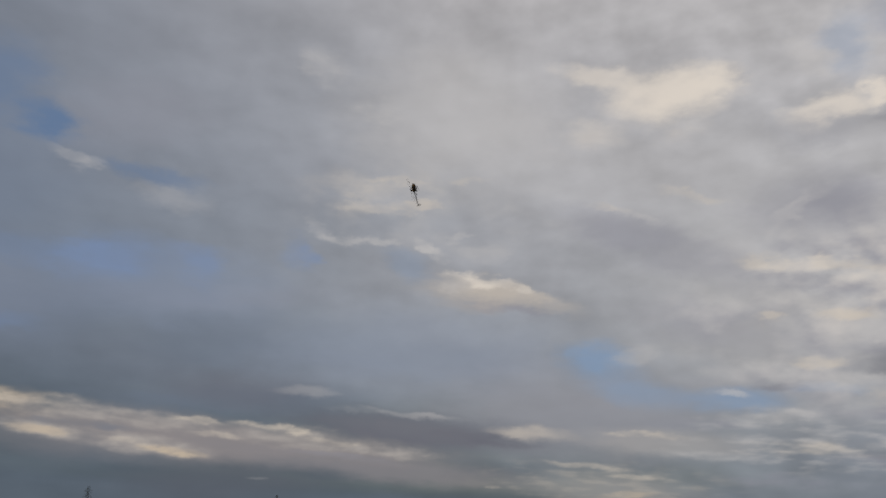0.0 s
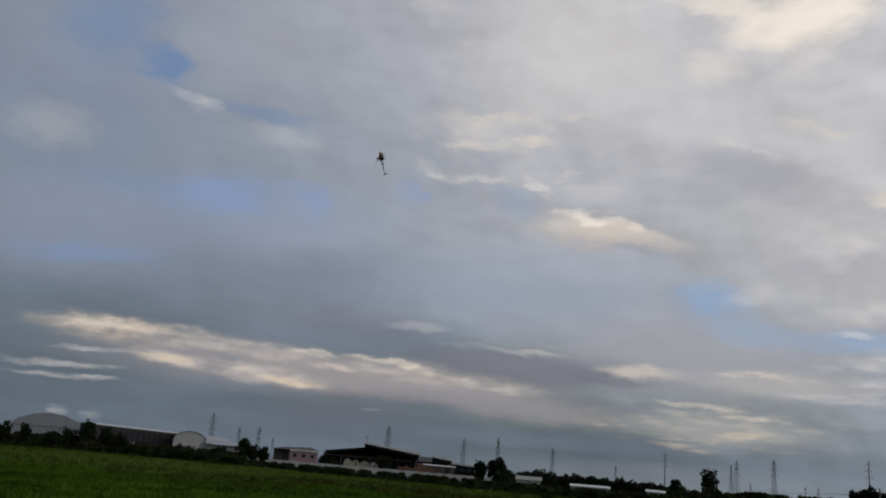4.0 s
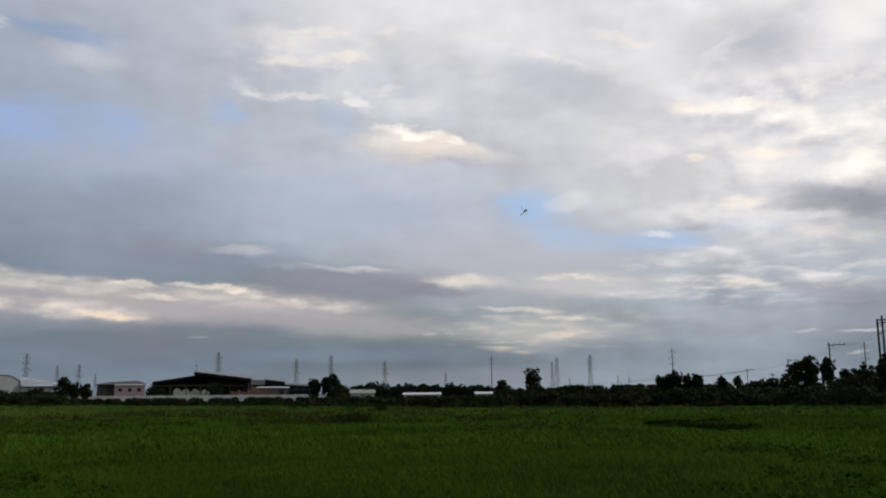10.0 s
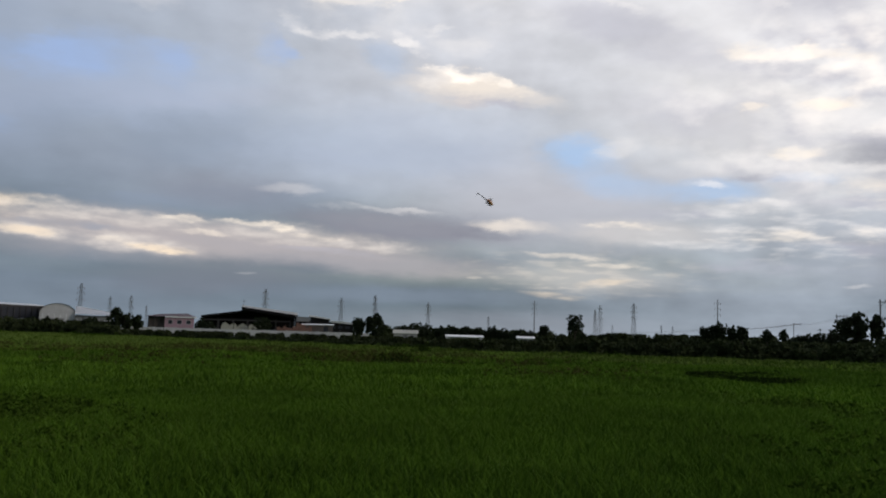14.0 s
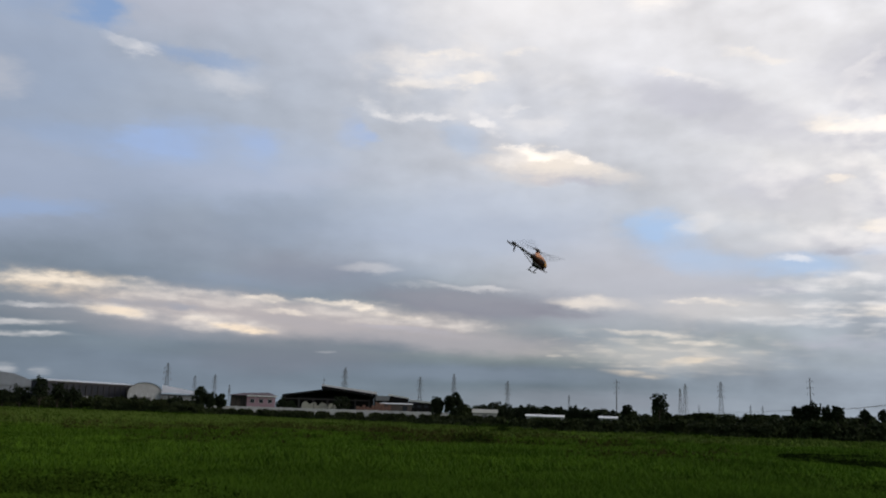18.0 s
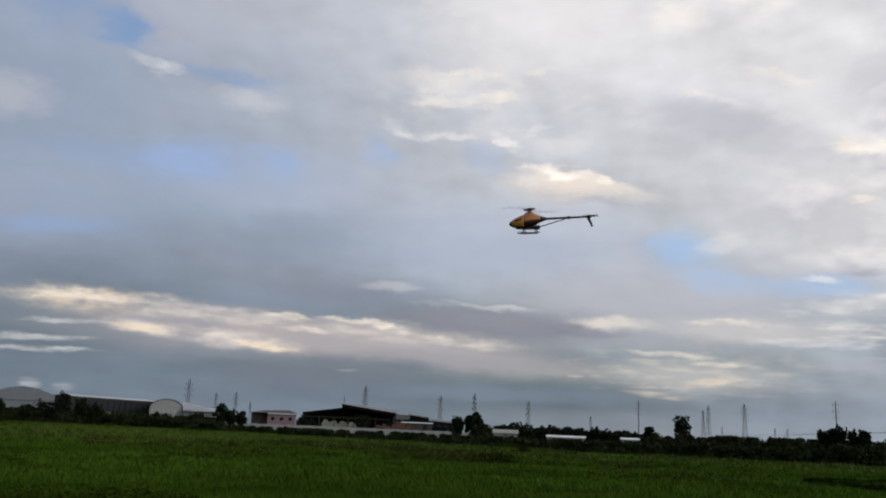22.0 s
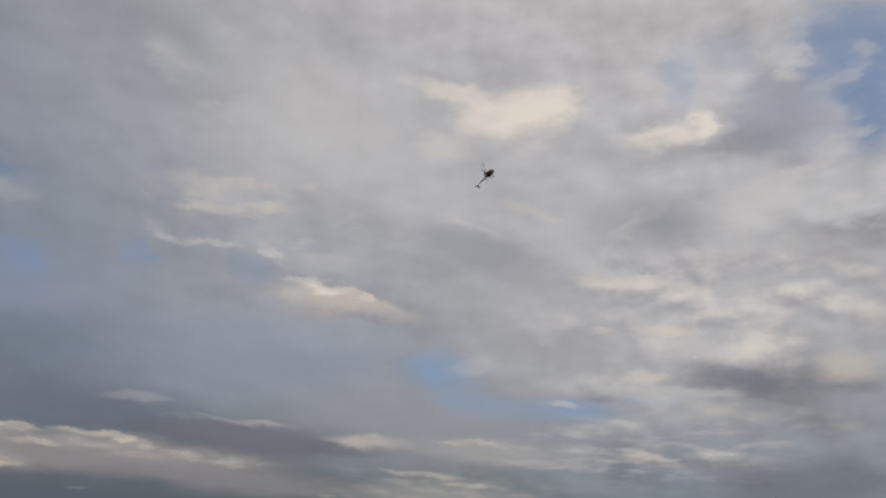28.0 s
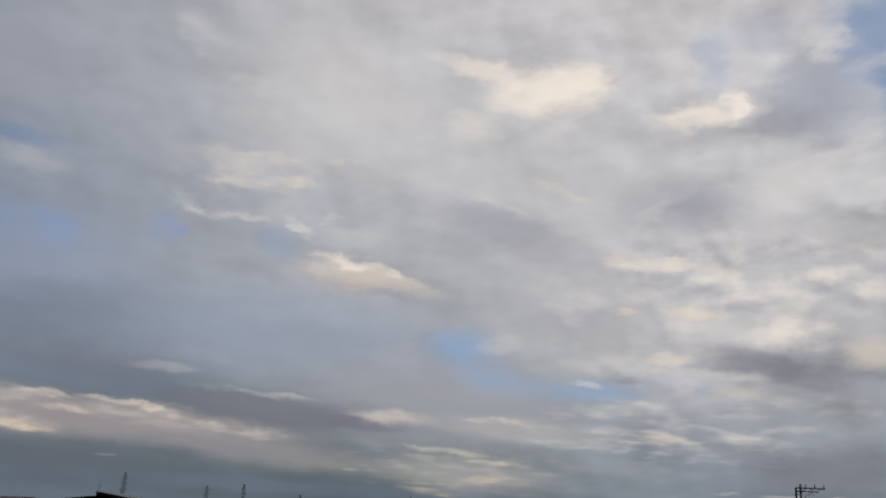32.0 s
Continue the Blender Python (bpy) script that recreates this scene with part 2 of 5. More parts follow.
cloud(-23.07, 5.41, 14.84, 1.79, -1, MAUVE, .5, SOFT)
cloud(-21.31, 7.90, 7.03, 0.61, 0, DUSK, .35, RAGGED)
cloud(20.01, 16.47, 4.43, 0.51, -8, LILAC, .5, RAGGED)
cloud(23.08, 12.60, 3.55, 0.68, -6, LILAC, .4, RAGGED)
cloud(22.80, 8.52, 4.47, 0.48, -4, LILAC, .5, RAGGED)
cloud(24.19, 5.79, 4.65, 0.61, -3, LILAC, .5, RAGGED)
cloud(12.56, 8.07, 4.26, 0.50, -2, LILAC, .4, RAGGED)
cloud(17.61, 4.69, 5.38, 0.63, -2, LILAC, .4, RAGGED)
cloud(33.34, 19.35, 4.48, 1.60, 8, DARK, .6, RAGGED)
cloud(29.26, 11.24, 8.30, 2.09, -7, BANK, 0.65, SOFT)
cloud(28.58, 10.93, 6.11, 1.22, -5, DARK, 0.35, RAGGED)
cloud(28.23, 25.92, 3.92, 1.44, 3, DARK, .45, RAGGED)
cloud(22.72, 20.65, 4.02, 1.42, -4, LILAC, .45, RAGGED)
cloud(0.73, 15.14, 4.53, 0.47, -8, LILAC, .6, RAGGED)
cloud(-3.29, 6.82, 7.73, 0.69, -1, DARK, .6, RAGGED)
# warm bodies of the low banks
cloud(-24.0, 6.5, 13.5, 1.25, -1, TAN, 0.5, SOFT)
cloud(-10.0, 5.9, 11.0, 1.15, -3, TAN, 0.5, SOFT)
cloud(-20.0, 5.3, 9.0, 0.9, -1, TAN, 0.35, SOFT)
cloud(7.5, 4.0, 7.5, 1.5, -2, SAND, 0.35, SOFT)
cloud(11.0, 6.9, 8.0, 1.2, -2, SAND, 0.35, SOFT)
cloud(2.6, 7.25, 3.6, 0.55, -2, SAND, 0.5, SOFT)
cloud(-1.3, 16.2, 5.4, 1.55, -7, SAND, 0.55, SOFT)
cloud(3.3, 15.55, 3.4, 0.95, -16, SAND, 0.5, SOFT)
# folds over wide stretches
cloud(7.04, 4.31, 10.14, 1.99, -1, LIT, 0.22, STREAKS)
cloud(20.42, 7.01, 11.15, 2.59, -3, PALE, .5, STREAKS)
cloud(20.86, 13.91, 12.03, 7.22, -5, LILAC, .6, SHADE)
cloud(20.86, 13.91, 12.03, 7.22, -5, PALE, .75, PUFFS)
cloud(-4.02, 20.98, 13.01, 3.87, 1, PALE, .3, PUFFS)
cloud(-8.11, 22.39, 7.09, 2.39, 4, LIT, .3, PUFFS)
cloud(11.32, 28.19, 8.24, 3.04, -5, CREAM, .3, PUFFS)
cloud(26.40, 16.89, 11.36, 4.87, -4, LILAC, 0.65, SHADE)
cloud(26.40, 16.89, 11.36, 4.87, -4, PALE, .5, PUFFS)
# sunlit clouds
cloud(-0.10, 16.06, 5.68, 1.45, -8, MAUVE, .3, SOFT)
cloud(-0.47, 16.28, 4.74, 1.16, -8, LIT, .5, SOFT)
cloud(-2.56, 16.78, 1.90, 0.87, 0, PALE, .55, RAGGED)
cloud(-2.18, 17.18, 1.44, 0.54, 0, CREAM, .65, CRISP)
cloud(0.18, 16.82, 1.82, 0.51, -6, CREAM, .55, CRISP)
cloud(-1.12, 16.68, 1.44, 0.65, -0, CREAM, .7, SOFT)
cloud(2.75, 16.03, 2.49, 0.65, -13, LIT, .6, RAGGED)
cloud(2.07, 16.36, 1.21, 0.36, -11, CREAM, .45, CRISP)
cloud(-4.39, 18.74, 1.49, 0.65, -26, PALE, .75, RAGGED)
cloud(-2.49, 19.49, 0.92, 0.39, 1, PALE, .5, RAGGED)
cloud(-0.77, 18.53, 2.29, 0.93, -0, PALE, .25, CRISP)
cloud(-10.39, 18.98, 2.75, 0.49, -8, PALE, .5, RAGGED)
cloud(-8.16, 18.88, 1.87, 0.39, 2, PALE, .45, RAGGED)
cloud(-11.87, 19.52, 2.15, 0.50, -24, PALE, .28, RAGGED)
cloud(-8.22, 22.22, 4.92, 1.90, 3, PALE, .35, RAGGED)
cloud(-9.72, 22.07, 1.49, 0.52, -6, LIT, 0.28, CRISP)
cloud(-7.78, 23.14, 1.90, 0.41, 3, LIT, 0.28, CRISP)
cloud(-6.24, 21.54, 1.90, 0.49, 2, LIT, 0.22, CRISP)
cloud(14.76, 9.73, 1.75, 0.29, -3, PALE, 0.45, RAGGED)
cloud(9.09, 12.25, 2.20, 0.87, 18, PALE, 0.22, RAGGED)
cloud(2.14, 7.30, 3.88, 0.40, -3, LIT, 0.3, RAGGED)
cloud(-5.78, 8.11, 6.22, 0.25, -2, PALE, .3, RAGGED)
cloud(-11.92, 9.09, 2.84, 0.47, -1, PALE, 0.3, SOFT)
# the low bank, its heaps lit along the top
cloud(-30.9, 7.1, 5.8, 1.15, 0, GOLD, 0.62, RAGGED)
cloud(-31.8, 7.3, 3.6, 0.7, 0, LIT, 0.6, RAGGED)
cloud(-26.6, 6.95, 4.6, 0.85, -3, SAND, 0.5, RAGGED)
cloud(-27.2, 5.7, 3.6, 0.65, -1, SAND, 0.6, RAGGED)
cloud(-27.5, 5.65, 2.4, 0.4, -1, GOLD, 0.5, RAGGED)
cloud(-21.6, 5.25, 5.2, 0.8, -2, SAND, 0.6, RAGGED)
cloud(-19.9, 5.0, 2.5, 0.38, -3, GOLD, 0.8, RAGGED)
cloud(-22.6, 5.4, 2.4, 0.28, -4, LIT, 0.35, RAGGED)
cloud(-21.0, 6.6, 5.2, 0.75, -2, SAND, 0.5, RAGGED)
cloud(-18.4, 6.85, 2.6, 0.22, -2, LIT, 0.45, RAGGED)
cloud(-17.2, 6.15, 1.9, 0.26, -2, LIT, 0.5, RAGGED)
cloud(-12.4, 6.25, 6.0, 0.8, -3, SAND, 0.5, RAGGED)
cloud(-14.4, 6.85, 2.8, 0.22, -3, LIT, 0.55, RAGGED)
cloud(-12.4, 6.58, 1.0, 0.3, 1, LIT, 0.85, CRISP)
cloud(-10.2, 6.2, 2.8, 0.22, -3, LIT, 0.45, RAGGED)
cloud(-6.3, 5.75, 4.4, 0.55, -3, SAND, 0.55, RAGGED)
cloud(-33.4, 4.6, 4.2, 0.3, 2, PALE, 0.4, RAGGED)
cloud(-33.3, 3.95, 4.6, 0.22, 1, PALE, 0.45, RAGGED)
cloud(-31.4, 5.65, 3.2, 0.22, 2, PALE, 0.35, RAGGED)
cloud(-24.6, 6.15, 4.2, 0.3, -2, DUSK, 0.4, RAGGED)
cloud(-15.6, 5.6, 5.5, 0.42, -2, MAUVE, 0.55, RAGGED)
cloud(-9.0, 5.3, 4.5, 0.3, -3, LILAC, 0.35, RAGGED)
cloud(-14.52, 3.72, 0.89, 0.14, 1, PALE, 0.3, RAGGED)
cloud(0.09, 3.92, 0.81, 0.18, -0, LIT, 0.22, CRISP)
cloud(9.66, 7.37, 3.07, 0.29, -4, LIT, .55, RAGGED)
cloud(6.34, 5.44, 4.00, 0.25, -3, LIT, 0.38, RAGGED)
cloud(8.86, 4.89, 2.34, 0.22, -1, LIT, 0.38, RAGGED)
cloud(8.46, 3.71, 2.34, 0.36, 5, GOLD, 0.39, RAGGED)
cloud(5.37, 2.88, 2.90, 0.29, -4, GOLD, 0.28, RAGGED)
cloud(17.46, 14.38, 1.11, 0.53, -5, LIT, 0.48, RAGGED)
cloud(17.37, 17.77, 2.18, 0.76, -5, LIT, 0.44, RAGGED)
cloud(22.17, 17.39, 2.67, 0.67, -11, LIT, 0.48, RAGGED)
cloud(21.96, 14.42, 2.48, 0.51, -9, LIT, 0.52, RAGGED)
cloud(20.10, 11.55, 2.14, 0.52, -0, LIT, 0.44, RAGGED)
cloud(23.78, 13.28, 4.17, 1.08, -6, PALE, .5, RAGGED)
cloud(19.40, 6.72, 2.65, 0.49, -6, LIT, 0.32, RAGGED)
cloud(24.46, 9.56, 3.45, 0.74, -8, LIT, 0.28, RAGGED)
cloud(17.82, 8.55, 4.42, 0.63, 2, PALE, .5, RAGGED)
cloud(24.57, 6.78, 3.72, 0.54, -3, PALE, .35, RAGGED)
cloud(27.23, 14.89, 1.82, 2.31, 9, PALE, .6, RAGGED)
cloud(19.97, 21.17, 2.66, 0.69, 28, PALE, 0.28, RAGGED)
cloud(18.12, 19.69, 2.04, 0.49, 29, PALE, 0.25, RAGGED)
cloud(9.09, 21.28, 2.64, 0.38, -22, PALE, .45, RAGGED)
cloud(13.18, 22.21, 2.97, 0.48, -9, LIT, .3, RAGGED)
cloud(22.94, 10.63, 3.85, 0.48, -1, PALE, .4, RAGGED)
cloud(13.90, 6.23, 4.89, 0.43, -2, PALE, .35, RAGGED)
cloud(-33.07, 1.89, 0.76, 0.44, 2, PALE, 0.25, RAGGED)
cloud(-31.34, 1.76, 0.90, 0.41, 2, PALE, 0.25, RAGGED)
cloud(-37.45, 3.40, 0.77, 0.52, 3, PALE, .35, RAGGED)
cloud(-36.3, 18.5, 3.6, 1.7, 4, SAND, 0.24, SOFT)
cloud(-28.58, 21.80, 2.03, 0.62, -19, PALE, 0.22, RAGGED)
cloud(-27.23, 21.48, 1.18, 0.75, 11, PALE, 0.22, SOFT)
cloud(-21.73, 20.38, 3.10, 1.20, 1, PALE, 0.22, SOFT)
cloud(-12.78, 29.65, 2.91, 1.46, -25, PALE, .4, RAGGED)
cloud(-8.50, 27.50, 2.63, 1.27, 4, PALE, .3, RAGGED)
cloud(12.45, 28.50, 5.46, 2.13, 9, CREAM, 0.75, SOFT)
cloud(15.06, 29.11, 2.49, 1.21, 7, CREAM, .6, SOFT)
cloud(11.31, 27.85, 2.92, 1.04, 14, CREAM, .4, RAGGED)
cloud(7.13, 29.81, 4.32, 1.02, -10, CREAM, .55, SOFT)
cloud(6.72, 26.39, 2.69, 1.26, -2, CREAM, .3, SOFT)
cloud(7.82, 21.57, 2.23, 0.39, -6, LIT, .4, RAGGED)
cloud(21.26, 26.09, 2.58, 0.98, 4, PALE, .8, RAGGED)
cloud(-6.96, 22.94, 2.57, 0.40, 3, LIT, 0.28, CRISP)
cloud(-8.73, 21.22, 3.13, 0.55, -1, LIT, 0.22, CRISP)
cloud(-2.23, 23.40, 1.58, 0.29, 2, LIT, .4, RAGGED)
cloud(-4.90, 21.67, 1.81, 0.44, 3, LIT, .3, CRISP)
cloud(20.09, 21.64, 2.56, 0.37, 27, PALE, 0.25, RAGGED)
cloud(28.62, 26.22, 5.33, 2.56, 2, GREY, .55, SOFT)
cloud(30.01, 29.07, 3.05, 1.83, -9, GREY, .6, SOFT)
cloud(31.19, 29.99, 1.67, 1.21, 9, PALE, .7, SOFT)
cloud(29.81, 30.60, 1.37, 0.91, 29, PALE, .4, RAGGED)
cloud(24.82, 27.09, 1.13, 1.10, 42, CREAM, .8, SOFT)
cloud(22.13, 26.63, 3.24, 1.12, 0, CREAM, .65, SOFT)
cloud(21.49, 25.51, 4.58, 1.55, -4, GREY, .4, SOFT)
cloud(21.32, 29.55, 2.31, 1.20, -31, PALE, .5, RAGGED)
cloud(33.86, 28.77, 2.66, 0.66, 14, PALE, .45, RAGGED)
cloud(34.26, 25.40, 1.82, 0.66, 16, PALE, .65, RAGGED)
cloud(31.51, 23.63, 2.85, 0.68, 20, PALE, .6, RAGGED)
cloud(35.73, 29.88, 1.00, 0.63, -12, PALE, .3, RAGGED)
cloud(33.58, 21.33, 3.55, 1.33, 8, PALE, .4, RAGGED)
cloud(32.17, 11.83, 2.78, 1.32, -3, LIT, .5, SOFT)
cloud(27.31, 15.44, 10.12, 4.2, -4, CREAM, 0.6, PUFFS)
cloud(30.43, 16.59, 5.23, 2.38, -5, CREAM, .4, PUFFS)
cloud(21.67, 14.47, 2.49, 0.46, -2, LIT, 0.4, RAGGED)
cloud(27.4, 21.8, 5.2, 2.0, 14, PALE, 0.6, SOFT)
cloud(12.03, 28.90, 5.70, 1.86, 8, CREAM, 0.5, SOFT)
cloud(19.76, 17.51, 4.04, 0.72, 1, CREAM, 0.32, RAGGED)
cloud(29.09, 15.74, 4.29, 1.37, -14, PALE, .45, PUFFS)
cloud(31.71, 18.93, 4.24, 1.55, -6, PALE, .4, RAGGED)
cloud(23.84, 26.59, 3.35, 1.05, 9, CREAM, .35, RAGGED)
cloud(22.80, 21.39, 4.40, 1.28, 6, LILAC, .35, SOFT)
cloud(20.73, 6.64, 8.56, 0.75, 1, LIT, 0.28, STREAKS)
cloud(27.53, 8.66, 6.43, 1.48, -6, LIT, 0.28, STREAKS)
cloud(-16.18, 8.91, 6.88, 1.64, 1, DARK, 0.42, SOFT)
cloud(-16.49, 3.36, 9.55, 1.58, 4, DARK, .35, SOFT)
cloud(-5.07, 7.16, 6.96, 0.87, -3, BANK, .45, SOFT)
cloud(-30.95, 15.84, 4.97, 1.36, -2, DEEPSKY, .28, SOFT)
cloud(28.00, 4.76, 7.78, 2.56, 2, DARK, .5, SOFT)
cloud(28.74, 2.42, 10.52, 2.19, 3, SLATE, 0.55, SOFT)
cloud(26.42, 3.56, 1.89, 0.13, 2, PALE, 0.35, SOFT)
cloud(29.26, 3.60, 0.99, 0.13, 2, PALE, 0.3, SOFT)
cloud(23.46, 3.64, 1.08, 0.13, 2, PALE, 0.22, SOFT)
cloud(26.04, 2.30, 1.03, 0.13, 3, PALE, 0.25, SOFT)
cloud(25.32, 6.32, 5.65, 0.46, 1, MAUVE, .35, RAGGED)
bg = wn("ShaderNodeBackground", Color=sky_now, Strength=1.0)
wt.links.new(bg.outputs[0], wt.nodes.new("ShaderNodeOutputWorld").inputs[0])

sun = new("sun", bpy.data.lights.new("sun", "SUN"))
sun.data.energy, sun.data.angle, sun.data.color = 0.6, radians(12), (1.0, 0.86, 0.7)
sun.matrix_world = look((0, 0, 60), (-60 * math.sin(radians(SUN_TURN)), -60 * math.cos(radians(SUN_TURN)),
                                     60 - 60 * math.tan(radians(SUN_HEIGHT + 8))))


# ---- materials ----
def material(name, base, rough=0.7, metal=0.0, vary=0.25, size=1.0, bump=0.15, tint=None, island=0.0, spec=0.5,
             stretch=(1, 1, 1)):
    """A surface with two scales of variation, and relief; size: metres of its grain."""
    m = bpy.data.materials.new(name)
    m.use_nodes = True
    nt = m.node_tree
    b = nt.nodes["Principled BSDF"]
    b.inputs["Roughness"].default_value, b.inputs["Metallic"].default_value = rough, metal
    b.inputs["Specular IOR Level"].default_value = spec
    tc = nt.nodes.new("ShaderNodeTexCoord")
    mp = nt.nodes.new("ShaderNodeMapping")
    mp.inputs["Scale"].default_value = stretch
    nt.links.new(tc.outputs["Object"], mp.inputs["Vector"])
    grain, stain = nt.nodes.new("ShaderNodeTexNoise"), nt.nodes.new("ShaderNodeTexNoise")
    for n, s, d in ((grain, 1 / size, 6.0), (stain, 0.16 / size, 3.0)):
        n.inputs["Scale"].default_value, n.inputs["Detail"].default_value = s, d
        nt.links.new(mp.outputs[0], n.inputs["Vector"])
    add = nt.nodes.new("ShaderNodeMath")
    add.operation = "ADD"
    nt.links.new(grain.outputs[0], add.inputs[0])
    nt.links.new(stain.outputs[0], add.inputs[1])
    last = add.outputs[0]
    if island:
        geo, mul = nt.nodes.new("ShaderNodeNewGeometry"), nt.nodes.new("ShaderNodeMath")
        mul.operation = "MULTIPLY_ADD"
        mul.inputs[1].default_value = island
        nt.links.new(geo.outputs["Random Per Island"], mul.inputs[0])
        nt.links.new(last, mul.inputs[2])
        last = mul.outputs[0]
    cr = nt.nodes.new("ShaderNodeMapRange")
    cr.inputs[1].default_value, cr.inputs[2].default_value = 0.6, 1.4 + island
    nt.links.new(last, cr.inputs[0])
    mix = nt.nodes.new("ShaderNodeMix")
    mix.data_type = "RGBA"
    dark = [c * (1 - vary) for c in base]
    light = [min(1, c * (1 + vary)) for c in (tint or base)]
    mix.inputs[6].default_value, mix.inputs[7].default_value = (*dark, 1), (*light, 1)
    nt.links.new(cr.outputs[0], mix.inputs[0])
    nt.links.new(mix.outputs[2], b.inputs["Base Color"])
    if bump:
        bp = nt.nodes.new("ShaderNodeBump")
        bp.inputs["Strength"].default_value, bp.inputs["Distance"].default_value = bump, size * 0.1
        nt.links.new(grain.outputs[0], bp.inputs["Height"])
        nt.links.new(bp.outputs[0], b.inputs["Normal"])
    return m


GROUND = material("field_soil_and_grass", (0.038, 0.08, 0.008), 0.95, vary=0.5, size=3.5, bump=0.5, tint=(0.07, 0.13, 0.012), spec=0.0)
GRASS = material("grass_blades", (0.045, 0.101, 0.008), 0.8, vary=0.45, size=4.5, bump=0, tint=(0.077, 0.152, 0.0135), island=0.1, spec=0.04)
FAR_GRASS = material("far_grass_blades", (0.07, 0.112, 0.02), 0.85, vary=0.35, size=7.0, bump=0, tint=(0.1, 0.15, 0.032), island=0.12, spec=0.02)
STALK = material("seeding_grass_stems", (0.05, 0.09, 0.014), 0.85, vary=0.4, size=3.0, bump=0, tint=(0.085, 0.125, 0.026), island=0.4, spec=0.04)
BROWN_WEED = material("brown_seeding_weeds", (0.034, 0.038, 0.012), 0.85, vary=0.4, size=4.0, bump=0, tint=(0.056, 0.052, 0.018), island=0.5, spec=0.0)
WEED = material("weed_leaves", (0.026, 0.052, 0.007), 0.8, vary=0.4, size=3.0, bump=0, tint=(0.044, 0.08, 0.01), island=0.3, spec=0.0)
# near-black leaves: real dark tufts, and the shade of a hollow put into colour
WEED_AND_SHADE = material("rank_weed_and_shade", (0.012, 0.022, 0.005), 0.8, vary=0.4, size=3.0, bump=0, tint=(0.02, 0.034, 0.007), island=0.3, spec=0.0)
SCRUB = material("scrub_leaves", (0.026, 0.04, 0.014), 0.8, vary=0.5, size=5.0, bump=0, tint=(0.034, 0.045, 0.018), island=0.6, spec=0.1)
LEAF = material("tree_leaves", (0.014, 0.022, 0.011), 0.75, vary=0.45, size=2.0, bump=0, tint=(0.02, 0.031, 0.014), island=0.6, spec=0.15)
BARK = material("bark", (0.05, 0.042, 0.034), 0.95, size=0.3, bump=0.5)
STEEL = material("galvanised_steel", (0.15, 0.16, 0.18), 0.6, 0.1, size=1.5, vary=0.2)
CONCRETE = material("concrete_post", (0.07, 0.068, 0.066), 0.9, size=0.6, vary=0.25)
WIRE = material("aluminium_wire", (0.12, 0.12, 0.13), 0.5, 0.6, vary=0.1, bump=0)
PORCELAIN = material("brown_porcelain", (0.07, 0.04, 0.03), 0.3, size=0.3)
WHITE_WALL = material("white_painted_render", (0.47, 0.49, 0.53), 0.85, size=1.4, vary=0.2)
WHITE_SHEET = material("white_sheet_metal", (0.74, 0.77, 0.82), 0.45, size=2.0, vary=0.12)
PALE_ROOF = material("pale_zinc_roof", (0.6, 0.63, 0.68), 0.4, 0.2, size=2.5, vary=0.15)
BLUE_SHEET = material("blue_grey_sheet_metal", (0.02, 0.024, 0.036), 0.55, size=2.0, vary=0.2)
GREY_SHEET = material("grey_sheet_metal", (0.21, 0.225, 0.25), 0.6, size=2.0, vary=0.2)
# paler and bluer than the grey sheet: the haze of distance put into the colour
HAZED_SHEET = material("haze_tinted_sheet", (0.26, 0.29, 0.36), 0.6, size=2.0, vary=0.15)
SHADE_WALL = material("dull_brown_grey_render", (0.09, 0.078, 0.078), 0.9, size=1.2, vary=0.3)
DARK_SHEET = material("dark_weathered_sheet", (0.01, 0.0105, 0.012), 0.9, size=1.5, vary=0.3, spec=0.1)
DARK_BEAM = material("dark_painted_steel", (0.025, 0.025, 0.028), 0.6, size=1.0, vary=0.25)
PINK = material("pink_render", (0.36, 0.24, 0.31), 0.85, size=1.2, vary=0.15)
ROOF_RED = material("faded_red_roof", (0.1, 0.075, 0.09), 0.8, size=0.8, vary=0.25)
CANVAS = material("grey_green_canvas", (0.36, 0.37, 0.34), 0.85, size=0.9, vary=0.2)
BRICKS = material("stacked_clay", (0.18, 0.10, 0.085), 0.9, size=0.5, vary=0.35)
GLASS_DARK = material("dark_window_glass", (0.03, 0.035, 0.045), 0.12, vary=0.1, bump=0)
DOOR_GREY = material("grey_roller_door", (0.2, 0.21, 0.23), 0.6, size=1.0)
ORANGE = material("orange_canopy_paint", (0.68, 0.29, 0.13), 0.42, size=0.08, vary=0.1, bump=0.02)
YELLOW = material("yellow_canopy_paint", (0.64, 0.32, 0.08), 0.42, size=0.08, vary=0.1, bump=0.02)
# dark red paint, so dark because it also holds the body's underside shade
MAROON_SHADE = material("dark_red_paint_and_shade", (0.028, 0.01, 0.008), 0.4, size=0.08, vary=0.15, bump=0.02)
CARBON = material("black_carbon_fibre", (0.016, 0.016, 0.018), 0.45, size=0.03, vary=0.3, bump=0.05)
ALLOY = material("grey_alloy", (0.18, 0.18, 0.19), 0.35, 0.9, size=0.03, vary=0.15)
SMOKED = material("smoked_canopy_window", (0.03, 0.022, 0.018), 0.15, size=0.1, vary=0.1, bump=0)
SKID = material("grey_plastic_skid", (0.14, 0.135, 0.13), 0.5, size=0.05, vary=0.1, bump=0.02)


# ---- building blocks ----
def part(name, bm, mat, parent=None, label="", m=None):
    """Links a bmesh as one mesh object under a thing or a part."""
    me = bpy.data.meshes.new(name)
    bm.to_mesh(me)
    bm.free()
    me.materials.append(mat)
    ob = new(name, me)
    if m is not None:
        ob.matrix_basis = m
    if parent:
        ob.parent = parent
    if label:
        ob["label"] = label
    return ob


